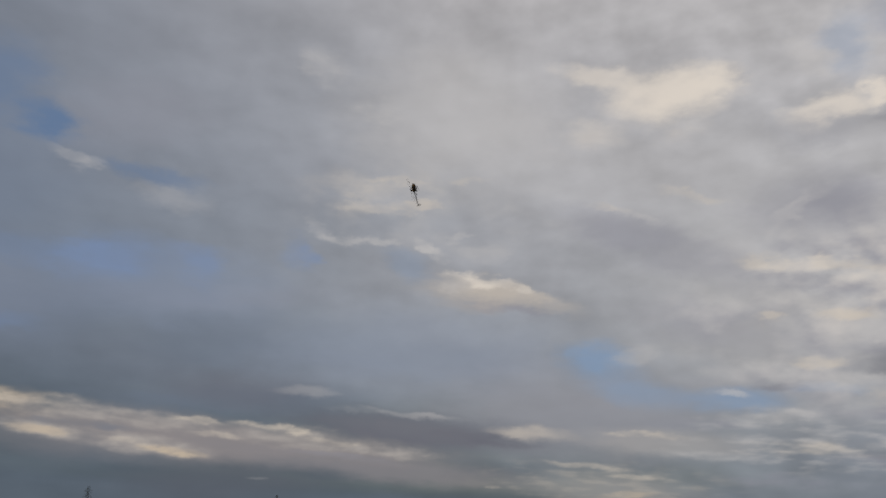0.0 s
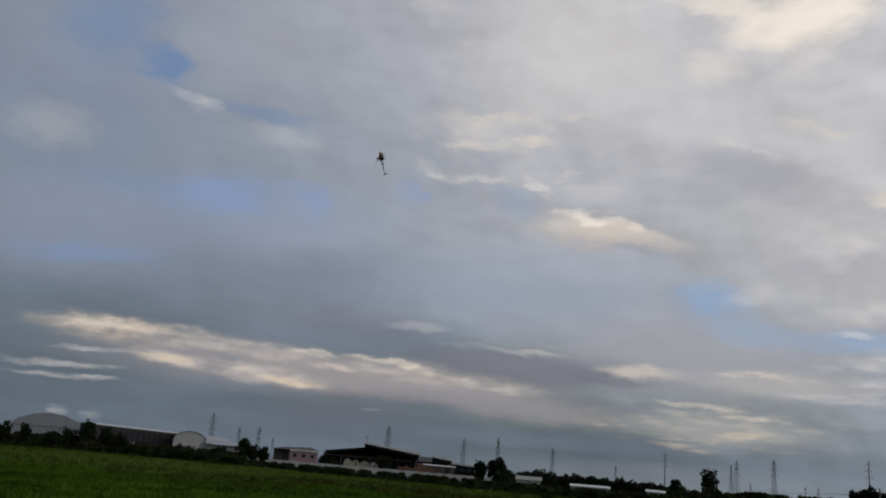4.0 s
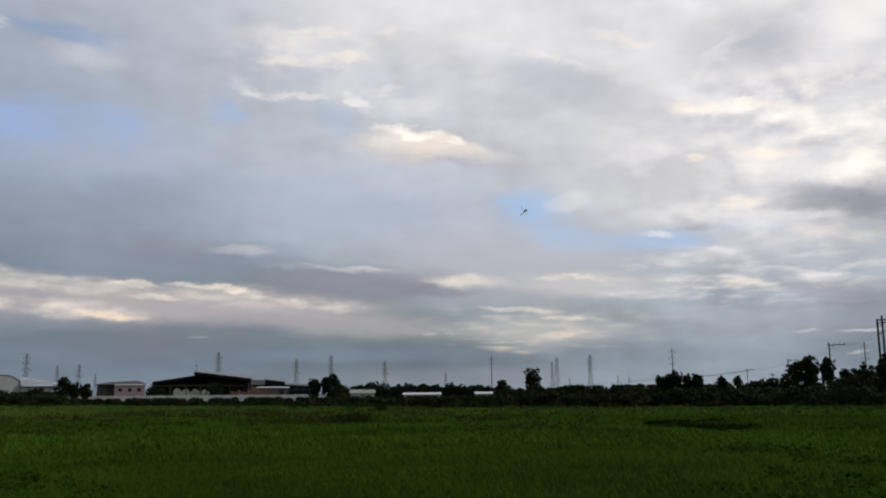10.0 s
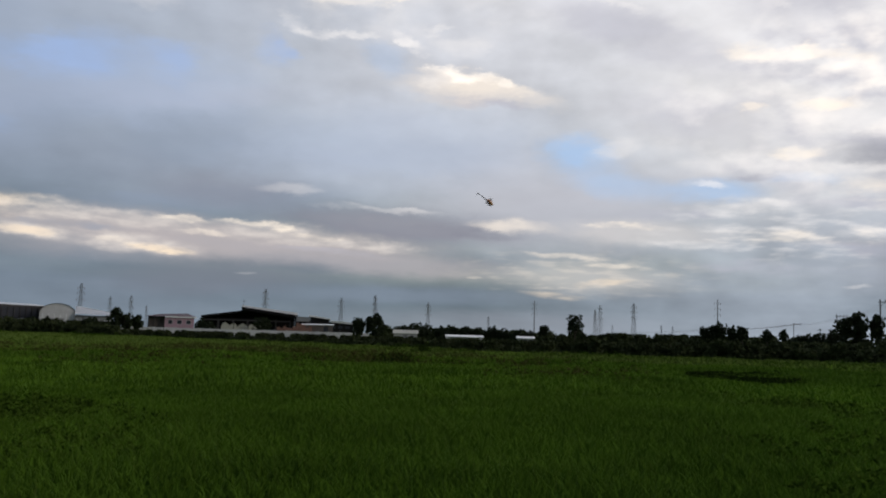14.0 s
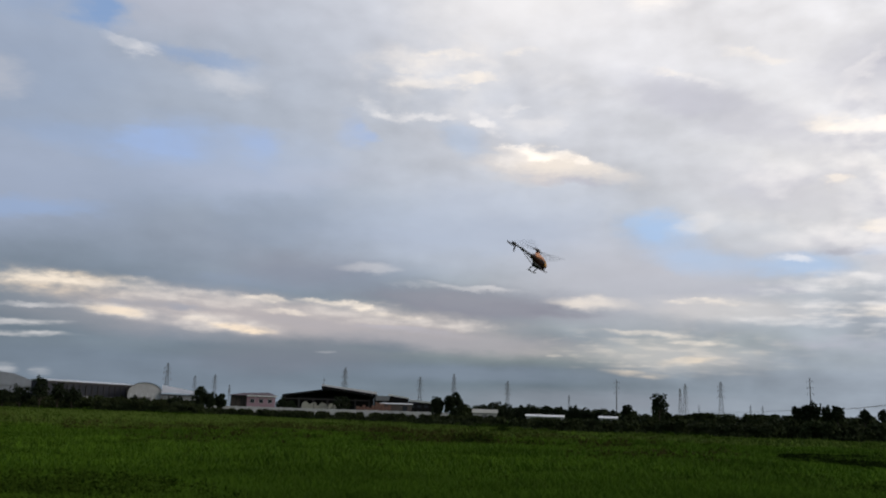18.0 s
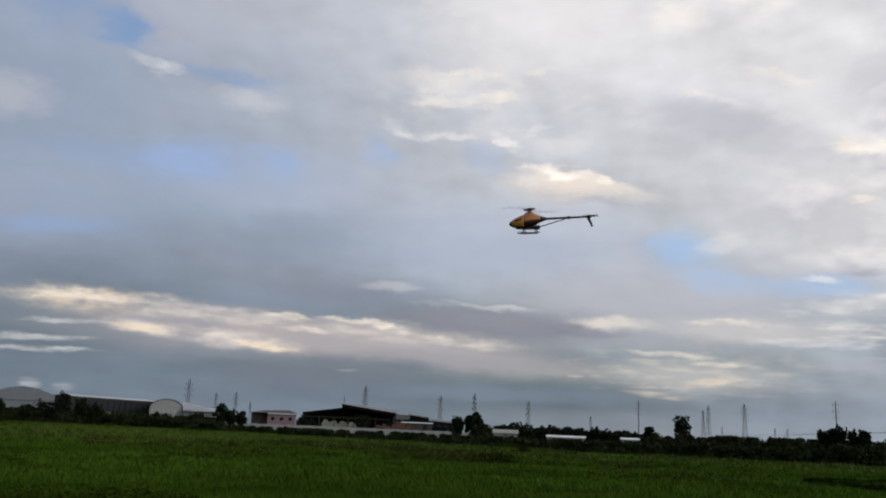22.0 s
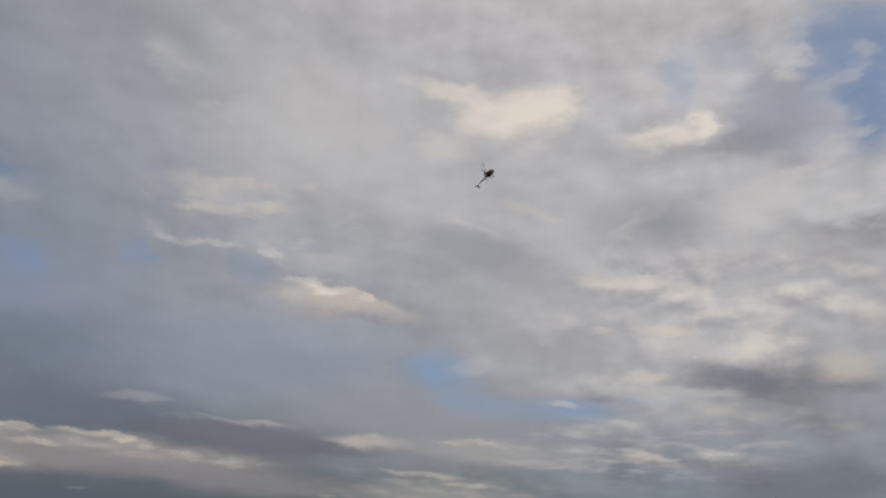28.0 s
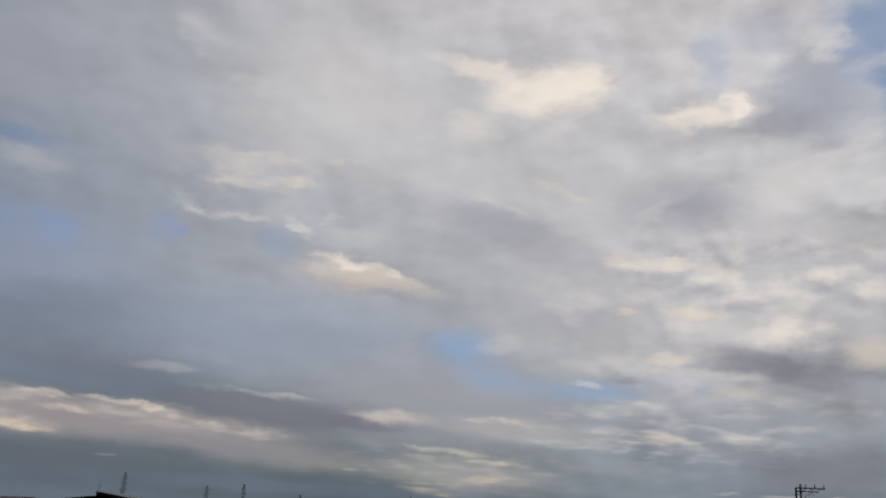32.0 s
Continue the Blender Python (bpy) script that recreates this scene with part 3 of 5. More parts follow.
def shared(name, source, m, parent):
    """A piece that shares another's mesh."""
    ob = new(name, source.data)
    ob.matrix_basis, ob.parent = m, parent
    return ob


def thing(name, m, label, category, group="", kind=""):
    ob = new(name)
    ob.matrix_basis = m
    return tagged(ob, label, category, group, kind)


def box(bm, x0, x1, y0, y1, z0, z1, bevel=0.0):
    v = [bm.verts.new((x, y, z)) for x in (x0, x1) for y in (y0, y1) for z in (z0, z1)]
    f = [bm.faces.new([v[i] for i in q]) for q in ((0, 1, 3, 2), (4, 6, 7, 5), (0, 4, 5, 1), (2, 3, 7, 6), (0, 2, 6, 4), (1, 5, 7, 3))]
    if bevel:
        bmesh.ops.bevel(bm, geom=list({e for q in f for e in q.edges}), offset=bevel, segments=1, affect="EDGES")
    return bm


def boxed(*a, bevel=0.0):
    return box(bmesh.new(), *a, bevel=bevel)


def tube(bm, a, b, r0, r1=None, n=6):
    """A tapered bar from a to b."""
    a, b, r1 = Vector(a), Vector(b), r0 if r1 is None else r1
    q = (b - a).to_track_quat("Z", "Y").to_matrix()
    rings = [[bm.verts.new(c + q @ Vector((r * math.cos(t), r * math.sin(t), 0))) for t in (2 * math.pi * i / n for i in range(n))]
             for c, r in ((a, r0), (b, r1))]
    for i in range(n):
        bm.faces.new((rings[0][i], rings[0][(i + 1) % n], rings[1][(i + 1) % n], rings[1][i]))
    bm.faces.new(rings[0][::-1])
    bm.faces.new(rings[1])
    return bm


def bar(a, b, r0, r1=None, n=6):
    return tube(bmesh.new(), a, b, r0, r1, n)


def slab(points, thick):
    """A closed plate over an outline in x and z, given depth along y."""
    bm = bmesh.new()
    front = [bm.verts.new((x, 0, z)) for x, z in points]
    back = [bm.verts.new((x, thick, z)) for x, z in points]
    bm.faces.new(front)
    bm.faces.new(back[::-1])
    for i in range(len(points)):
        j = (i + 1) % len(points)
        bm.faces.new((front[j], front[i], back[i], back[j]))
    bmesh.ops.recalc_face_normals(bm, faces=bm.faces[:])
    return bm


def sheet(name, verts, faces, mat):
    me = bpy.data.meshes.new(name)
    me.vertices.add(len(verts))
    me.vertices.foreach_set("co", np.asarray(verts, np.float32).ravel())
    k = faces.shape[1]
    me.loops.add(faces.size)
    me.loops.foreach_set("vertex_index", faces.astype(np.int32).ravel())
    me.polygons.add(len(faces))
    me.polygons.foreach_set("loop_start", np.arange(0, faces.size, k, dtype=np.int32))
    me.update(calc_edges=True)
    me.materials.append(mat)
    return me


def seen_at(a, d):
    """The pose on the ground at azimuth a, d metres off, facing back: x to the right, y away."""
    return pose(d * math.sin(radians(a)), d * math.cos(radians(a)), 0, 0, 0, -a)


def tall(e, d):
    """The height that rises e degrees over the eye at d metres."""
    return EYE[2] + d * math.tan(radians(e))


def across(deg, d):
    return d * math.tan(radians(deg))


# ---- ground ----
def relief(x, y):
    near = max(0.0, 1 - math.hypot(x, y) / 260)
    return near * (0.16 * noise.noise((x * 0.07, y * 0.07, 0)) + 0.05 * noise.noise((x * 0.3, y * 0.3, 3)))


def build_ground():
    rings = [0.0] + [2.5 * 1.085 ** i for i in range(93)]
    n = 160
    v = [(0, 0, relief(0, 0))]
    for r in rings[1:]:
        for i in range(n):
            x, y = r * math.sin(2 * math.pi * i / n), r * math.cos(2 * math.pi * i / n)
            v.append((x, y, relief(x, y)))
    bm = bmesh.new()
    bv = [bm.verts.new(p) for p in v]
    for i in range(n):
        bm.faces.new((bv[0], bv[1 + (i + 1) % n], bv[1 + i]))
    for k in range(len(rings) - 2):
        a, b = 1 + k * n, 1 + (k + 1) * n
        for i in range(n):
            j = (i + 1) % n
            bm.faces.new((bv[a + i], bv[a + j], bv[b + j], bv[b + i]))
    for q in bm.faces:
        q.smooth = True
    tagged(part("ground", bm, GROUND), "flat green field of rough uncut grass", "field", kind="structure")


build_ground()


def field_edge(a):
    """How far off the field ends, by azimuth."""
    return np.interp(a, (-46, -30, -22, -6, 0, 44), (280, 250, 195, 126, 106, 103))


def blades(name, count, near, far, width, height, lean, mat, label, category, spread=(-42, 40), keep=None, fine=True):
    """A stretch of upright leaves, each a slender blade, bent once where it is fine."""
    rng = np.random.default_rng(len(name) + count)
    r = np.sqrt(rng.uniform(near ** 2, far ** 2, count))
    a = np.radians(rng.uniform(*spread, count))
    inside = r < field_edge(np.degrees(a)) + 2
    r, a = r[inside], a[inside]
    x, y = r * np.sin(a), r * np.cos(a)
    clump = np.array([noise.noise((px * 0.13, py * 0.13, 5)) + 0.6 * noise.noise((px * 0.45, py * 0.45, 8)) for px, py in zip(x, y)])
    if keep is not None:
        turn = np.degrees(np.arctan2(x, y))
        rim = np.clip(1 - np.minimum(turn - spread[0], spread[1] - turn) / 9, 0, 1)
        ok = clump + rng.normal(0, 0.16, len(x)) > keep + 0.9 * rim
        x, y, clump = x[ok], y[ok], clump[ok]
    n = len(x)
    z = np.array([relief(px, py) for px, py in zip(x, y)]) - 0.02
    h = height * rng.uniform(0.45, 1.15, n) * np.clip(1 + 0.75 * clump, 0.35, 1.9)
    w = width * rng.uniform(0.6, 1.3, n)
    t = rng.uniform(0, 2 * np.pi, n)
    lx, ly = np.cos(t), np.sin(t)
    b = rng.uniform(0.1, 1.0, n) * lean * h
    t2 = rng.uniform(0, 2 * np.pi, n)
    bx, by = np.cos(t2) * b, np.sin(t2) * b
    mx, my, mz = x + bx * 0.4, y + by * 0.4, z + h * 0.66
    if fine:
        p = np.stack([np.stack([x - lx * w, y - ly * w, z], 1), np.stack([x + lx * w, y + ly * w, z], 1),
                      np.stack([mx + lx * w * 0.8, my + ly * w * 0.8, mz], 1), np.stack([mx - lx * w * 0.8, my - ly * w * 0.8, mz], 1),
                      np.stack([x + bx, y + by, z + h], 1)], 1).reshape(-1, 3)
        f = (np.arange(n)[:, None, None] * 5 + np.array([[[0, 1, 2], [0, 2, 3], [3, 2, 4]]])).reshape(-1, 3)
    else:
        p = np.stack([np.stack([x - lx * w, y - ly * w, z], 1), np.stack([x + lx * w, y + ly * w, z], 1),
                      np.stack([x + bx, y + by, z + h], 1)], 1).reshape(-1, 3)
        f = np.arange(n * 3).reshape(-1, 3)
    me = sheet(name, p, f, mat)
    tagged(new(name, me), label, category, kind="stuff")


blades("grass", 340000, 8, 24, 0.0075, 0.2, 1.0, GRASS, "thick uncut green grass of a rough field", "grass")
blades("grass", 190000, 22, 66, 0.02, 0.27, 1.0, GRASS, "thick green grass further out in the field", "grass")
blades("grass", 210000, 62, 275, 0.09, 0.3, 0.8, FAR_GRASS, "distant dull green field grass", "grass", fine=False)
blades("grass", 40000, 8.5, 46, 0.004, 0.34, 0.7, STALK, "thin stems of seeding grass", "grass", keep=-0.1, fine=False)


def weeds(clumps, near, far, spread, tall_by, leaf, label, seed, mat=WEED, patch=False):
    """Low bushy plants: loose heaps of small leaves that stand in patches, or in one oval patch."""
    rng = np.random.default_rng(seed)
    r = np.sqrt(rng.uniform(near ** 2, far ** 2, clumps))
    a = rng.uniform(*spread, clumps)
    ok = r < field_edge(a) - 1
    rim = np.clip(1 - np.minimum(a - spread[0], spread[1] - a) / 8, 0, 1)[ok]
    x, y = (r * np.sin(np.radians(a)))[ok], (r * np.cos(np.radians(a)))[ok]
    thick = np.array([noise.noise((p * 0.11, q * 0.11, 5)) + 0.5 * noise.noise((p * 0.4, q * 0.4, 8)) for p, q in zip(x, y)])
    ok = thick + rng.normal(0, 0.2, len(x)) > 0.16 + 0.7 * rim
    if patch:
        turn, reach = np.degrees(np.arctan2(x, y)), np.hypot(x, y)
        off = np.hypot((turn - sum(spread) / 2) / (spread[1] - spread[0]), (reach - (near + far) / 2) / (far - near)) * 2
        ok = off + 0.5 * thick + rng.normal(0, 0.12, len(x)) < 0.9
    x, y, thick = x[ok], y[ok], thick[ok]
    per = 34
    k = np.repeat(np.arange(len(x)), per)
    n = len(k)
    high = (tall_by * rng.uniform(0.4, 1.3, len(x)) * np.clip(0.6 + thick, 0.4, 1.4))[k]
    up = rng.power(1.6, n)
    wide = 0.9 * high * np.sqrt(1.05 - up)
    px, py = x[k] + rng.normal(0, 1, n) * wide, y[k] + rng.normal(0, 1, n) * wide
    pz = np.array([relief(p, q) for p, q in zip(x, y)])[k] + up * high
    u = rng.normal(size=(n, 3))
    u /= np.linalg.norm(u, axis=1, keepdims=True)
    v = np.cross(u, rng.normal(size=(n, 3)))
    v /= np.linalg.norm(v, axis=1, keepdims=True)
    size = (leaf * rng.uniform(0.6, 1.5, n))[:, None]
    c = np.stack([px, py, pz], 1)
    p = np.stack([c - u * size, c + v * size * 0.45, c + u * size, c - v * size * 0.45], 1).reshape(-1, 3)
    me = sheet("weeds", p, np.arange(n)[:, None] * 4 + np.array([[0, 1, 2, 3]]), mat)
    tagged(new("weeds", me), label, "weeds", kind="stuff")


weeds(3800, 11, 40, (-42, -17), 0.24, 0.035, "dense dark weeds at one side of the field", 3)
# weeds by the thicket, spread wider in place of lens darkening on this side
weeds(9500, 9, 46, (14, 60), 0.26, 0.04, "dense dark weeds beside the thicket, spread to darken the corner", 5)
# some real weeds, with more added to imitate the lens's fall-off in the corner
weeds(13000, 9, 50, (-62, -22), 0.26, 0.035, "rank weeds, thickened to imitate the lens darkening the corner", 21)
weeds(1100, 16, 60, (-20, 16), 0.3, 0.03, "soft broad-leaved weeds scattered in the grass", 9)
weeds(2600, 38, 84, (-36, 2), 0.55, 0.05, "brown seeding weeds standing in the grass", 41, BROWN_WEED)
weeds(900, 34, 70, (-6, 14), 0.5, 0.05, "brown seeding weeds in loose clumps", 42, BROWN_WEED)
# the shade in a hollow of the field, drawn as a patch of near-black weeds
weeds(900, 39, 50, (13.5, 20.5), 0.42, 0.045, "low patch of dark weeds standing for a hollow's shade", 51, WEED_AND_SHADE, patch=True)
weeds(260, 43, 50, (-6.8, -3.2), 0.55, 0.045, "small patch of dark tufted weeds", 52, WEED_AND_SHADE, patch=True)
weeds(40, 84, 87, (-3.4, -2.7), 1.3, 0.07, "single dark shrub standing in the grass", 53, WEED_AND_SHADE, patch=True)
weeds(1400, 82, 125, (-12, 44), 0.5, 0.07, "rank weeds along the foot of the hedge", 31)
weeds(1500, 170, 262, (-44, -14), 0.6, 0.1, "rank weeds along the far scrub", 33)
weeds(3000, 45, 200, (-42, 40), 0.36, 0.08, "far clumps of dark weeds across the field", 14)


def leaf_cloud(rng, centres, radii, count, size):
    """Leaf cards spread through a set of lobes."""
    k = rng.integers(0, len(centres), count)
    d = rng.normal(size=(count, 3))
    d /= np.linalg.norm(d, axis=1, keepdims=True)
    p = np.asarray(centres)[k] + d * np.asarray(radii)[k] * rng.uniform(0.2, 1.15, count)[:, None]
    u = rng.normal(size=(count, 3))
    u /= np.linalg.norm(u, axis=1, keepdims=True)
    w = np.cross(u, rng.normal(size=(count, 3)))
    w /= np.linalg.norm(w, axis=1, keepdims=True)
    s = (size * rng.uniform(0.5, 1.3, count))[:, None]
    v = np.stack([p - u * s, p - w * s * 0.6, p + u * s, p + w * s * 0.6], 1).reshape(-1, 3)
    return v, np.arange(count)[:, None] * 4 + np.array([[0, 1, 2, 3]])


def tree(a, e, d, width, label, seed, trunk=0.3, lobes=9, leaves=900, size=0.3, group="", full=0.84, uneven=0.6):
    """A tapered trunk with limbs and a crown; a, e: where its top stands; width: of the crown, in degrees."""
    h, w = tall(e, d), across(width, d) / 2
    rng = np.random.default_rng(seed)
    t = thing("tree", seen_at(a, d), label, "tree", group)
    base = h * trunk
    mid, up = base + (h - base) * 0.5, (h - base) * 0.5
    w *= 1.12
    p = rng.normal(size=(leaves * 3, 3))
    p /= np.linalg.norm(p, axis=1, keepdims=True)
    lump = np.array([noise.noise((x * 1.7 + seed, y * 1.7, z * 1.7)) for x, y, z in p])
    p *= (np.clip(full + uneven * lump, 0.4, 1.2) * rng.uniform(0.12, 1.0, len(p)) ** 0.4)[:, None]
    gap = np.array([noise.noise((x * 2.6, y * 2.6 + seed, z * 2.6)) for x, y, z in p])
    p = p[gap > -0.12][:leaves * 2] * np.array((w, w, up)) + np.array((0, 0, mid))
    centres = p[rng.integers(0, len(p), lobes)]
    part("trunk", bar((0, 0, -0.2), (0.05 * w, 0, mid), max(0.1, h * 0.024), h * 0.011, 7), BARK, t)
    for c in centres[:6]:
        part("limb", bar((0.03 * w, 0, base * rng.uniform(0.75, 1.2)), Vector(c), h * 0.011, h * 0.004, 5), BARK, t)
    v, f = leaf_cloud(rng, p, np.full((len(p), 3), 0.05), len(p), size)
    crown = new("crown", sheet("crown", v, f, LEAF))
    crown.parent = t
    return t


def scrub(name, a0, a1, e0, e1, label, count, depth=9, size=0.22, seed=1, rough=0.55, back=0.0):
    """A ragged belt of bushes along the field's edge."""
    rng = np.random.default_rng(seed)
    n = max(6, int((a1 - a0) * field_edge((a0 + a1) / 2) * 0.0175 / 1.3))
    centres, radii = [], []
    for i in range(n * 3):
        f = (i + rng.uniform(0, 1)) / (n * 3)
        a = radians(a0 + (a1 - a0) * f)
        d = float(field_edge(a0 + (a1 - a0) * f)) + back
        dd = d + rng.uniform(0, depth)
        top = tall(e0 + (e1 - e0) * f, d) * (1 - rough * rng.uniform(0, 1) ** 1.6) + 0.35 * noise.noise((f * n * 0.3, seed, 0))
        top = max(0.7, top)
        r = rng.uniform(0.8, 1.7) * (1 + back / 150)
        for z in np.arange(0.25, top, 0.7):
            s = r * (1 - 0.45 * z / top)
            centres.append((dd * math.sin(a) + rng.normal() * 0.4, dd * math.cos(a) + rng.normal() * 0.4, min(z, top - 0.2)))
            radii.append((s, s, 0.5))
    v, f = leaf_cloud(rng, centres, radii, count, size)
    v[:, 2] = np.maximum(v[:, 2], 0.0)
    tagged(new(name, sheet(name, v, f, SCRUB)), label, "bushes", kind="stuff")


scrub("scrub_belt", -46, -22, 0.42, 0.25, "dark ragged scrub along the field's far edge", 60000, seed=2, rough=0.55, size=0.34)
scrub("scrub_belt", -22.5, -5, -0.05, -0.2, "low dark scrub in front of a white boundary wall", 52000, seed=3, rough=0.55, size=0.26)
scrub("scrub_belt", -6, 5, -0.2, -0.02, "low dark scrub along the field's far edge", 40000, seed=4, rough=0.5)
scrub("scrub_belt", 4, 18, 0.08, 0.05, "dense dark hedge along the field's far edge", 60000, seed=5, rough=0.4)
scrub("scrub_belt", 17, 26, 0.05, 0.3, "dense dark hedge beside a row of poles", 30000, seed=6, rough=0.3)
scrub("scrub_belt", 24.5, 46, 0.9, 1.5, "tall dark thicket at the field's edge", 60000, seed=7, rough=0.35, back=8)
scrub("woodland", -6, 24, 0.62, 0.6, "far line of dark woods beyond the hedge", 40000, seed=9, rough=0.45, back=230, size=0.6, depth=40)
scrub("woodland", -46, -22, 0.5, 0.45, "far line of dark woods behind scrub", 30000, seed=10, rough=0.5, back=60, size=0.5, depth=20)
scrub("scrub_belt", 20, 30, -0.1, 0.2, "low green bushes before a thicket", 12000, seed=8, rough=0.6)

for i, (a, e, d, w) in enumerate(((-36.65, 1.47, 240, 0.75), (-37.6, 1.1, 240, 0.9), (-35.7, 1.0, 240, 0.8), (-34.6, 0.95, 238, 0.7),
                                  (-32.2, 1.02, 236, 1.3), (-33.1, 0.8, 236, 0.8), (-39.3, 1.2, 240, 1.4), (-41, 1.3, 240, 1.5))):
    tree(a, e, d, w, "dark bushy tree at the far edge of the field", 20 + i, 0.12, 8, 700)
for i, (a, e, d, w) in enumerate(((-31.15, 1.56, 232, 0.8), (-30.2, 1.28, 232, 0.7), (-29.4, 0.95, 232, 1.0))):
    tree(a, e, d, w, "slender dark tree in front of a long warehouse", 40 + i, 0.2, 8, 700)
for i, (a, e, d, w) in enumerate(((-22.13, 1.44, 226, 0.85), (-21.5, 1.0, 226, 0.8), (-20.85, 0.95, 228, 0.75), (-23.6, 0.62, 226, 1.2), (-25.9, 0.55, 228, 0.5))):
    tree(a, e, d, w, "dark leafy tree beside a white boundary wall", 50 + i, 0.15, 9, 900)
for i, (a, e, d, w) in enumerate(((-13.3, 1.03, 238, 1.25), (-16.6, 0.6, 238, 0.7), (-17.1, 0.75, 240, 0.6))):
    tree(a, e, d, w, "dark rounded tree in front of an open hangar", 60 + i, 0.1, 8, 900)
tree(-7.25, 1.2, 222, 0.74, "dark rounded tree, the smaller of a pair", 70, 0.12, 9, 1500, full=0.92, uneven=0.4, group="pair of trees by the sheds")
tree(-6.2, 1.42, 222, 1.16, "dark rounded tree, the larger of a pair", 71, 0.12, 11, 2400, full=0.92, uneven=0.4, group="pair of trees by the sheds")
for i, (a, e, d, w) in enumerate(((-4.4, 0.78, 250, 1.3), (-3.6, 0.95, 250, 1.3), (-2.9, 0.8, 252, 1.0), (-1.9, 0.7, 255, 0.9), (-1.2, 0.92, 255, 0.9),
                                  (-0.3, 0.85, 255, 1.0), (0.6, 0.78, 255, 0.9), (1.4, 0.9, 255, 0.8), (2.2, 0.7, 255, 0.9), (3.0, 0.65, 250, 0.9), (3.8, 0.62, 250, 0.8))):
    tree(a, e, d, w, "dark tree of a low row behind white sheds", 80 + i, 0.1, 7, 700, group="row of trees behind the sheds")
tree(4.7, 0.98, 212, 0.65, "small dark tree rising out of a hedge", 100, 0.2, 6, 600)
tree(6.65, 1.63, 214, 1.15, "tall dark tree with an open crown above a hedge", 101, 0.4, 10, 900, full=0.8, uneven=1.0)
for i, (a, e, d, w) in enumerate(((14.6, 1.1, 205, 0.5), (15.1, 1.2, 205, 0.7), (15.6, 1.36, 205, 0.9), (16.3, 1.15, 205, 0.6), (16.85, 1.22, 205, 0.7))):
    tree(a, e, d, w, "dark tree of a close clump behind a hedge", 110 + i, 0.42, 8, 520, group="clump of trees behind the hedge")
for i, (a, e, d, w) in enumerate(((18.28, 1.04, 215, 0.55), (19.24, 1.04, 215, 0.5))):
    tree(a, e, d, w, "small dark tree with a bare trunk and tuft", 120 + i, 0.45, 6, 420)
for i, (a, e, d, w) in enumerate(((20.3, 0.85, 200, 1.1), (21.2, 0.98, 200, 1.2), (22.1, 1.1, 195, 1.2))):
    tree(a, e, d, w, "dark bushy tree of a row beside the poles", 130 + i, 0.08, 8, 800)
tree(23.15, 2.25, 160, 1.75, "large dark tree with a broad crown beside poles", 140, 0.2, 13, 2200)
tree(27.7, 2.35, 116, 1.7, "dark bushy tree at the foot of twin poles", 143, 0.15, 11, 1600)
tree(29.9, 1.75, 118, 1.5, "low dark bushy tree beside twin poles", 144, 0.12, 9, 1200)
tree(24.3, 2.05, 160, 0.8, "tall narrow dark tree beside a pole", 141, 0.3, 8, 900)
for i, (a, e, d, w) in enumerate(((25.4, 1.35, 150, 1.3), (26.3, 1.6, 148, 1.6), (27.7, 1.9, 142, 1.8), (29.3, 2.1, 140, 2.2), (31.2, 2.2, 140, 2.4), (33.5, 2.0, 140, 2.4))):
    tree(a, e, d, w, "dark bushy tree of a thicket at the field's edge", 150 + i, 0.08, 10, 1300)


# ---- pylons, poles and wires ----
def build_pylon():
    h = 35.0
    t = thing("pylon", Matrix(), "grey steel lattice power pylon far beyond the field", "pylon", "distant power pylons")
    half = lambda z: 1.7 * (1 - z / h) ** 1.1 + 0.5
    for sx in (-1, 1):
        for sy in (-1, 1):
            bm = bmesh.new()
            zs = [0, 8, 15, 22, 28, 35]
            for z0, z1 in zip(zs, zs[1:]):
                tube(bm, (sx * half(z0), sy * half(z0), z0), (sx * half(z1), sy * half(z1), z1), 0.11, 0.09, 4)
            part("leg", bm, STEEL, t)
    bm = bmesh.new()
    zs = [0, 5, 9.5, 13.5, 17, 20, 22.7, 25.2, 27.5, 29.6, 31.5, 33.3, 35]
    for z0, z1 in zip(zs, zs[1:]):
        a, b = half(z0), half(z1)
        for s in (-1, 1):
            tube(bm, (-a, s * a, z0), (b, s * b, z1), 0.055, n=4)
            tube(bm, (a, s * a, z0), (-b, s * b, z1), 0.055, n=4)
            tube(bm, (s * a, -a, z0), (s * b, b, z1), 0.055, n=4)
            tube(bm, (s * a, a, z0), (s * b, -b, z1), 0.055, n=4)
            tube(bm, (-b, s * b, z1), (b, s * b, z1), 0.05, n=4)
    part("bracing", bm, STEEL, t)
    for z, reach in ((22.7, 3.0), (27.5, 2.7), (31.5, 2.4)):
        for s in (-1, 1):
            bm = bar((s * half(z), 0.4, z), (s * reach, 0, z + 0.5), 0.09, n=4)
            tube(bm, (s * half(z), -0.4, z), (s * reach, 0, z + 0.5), 0.09, n=4)
            tube(bm, (s * half(z), 0, z + 1.8), (s * reach, 0, z + 0.5), 0.08, n=4)
            arm = part("crossarm", bm, STEEL, t)
            part("insulator", bar((s * reach, 0, z + 0.5), (s * reach, 0, z - 1.2), 0.13, 0.13, 5), PORCELAIN, arm)
    return t


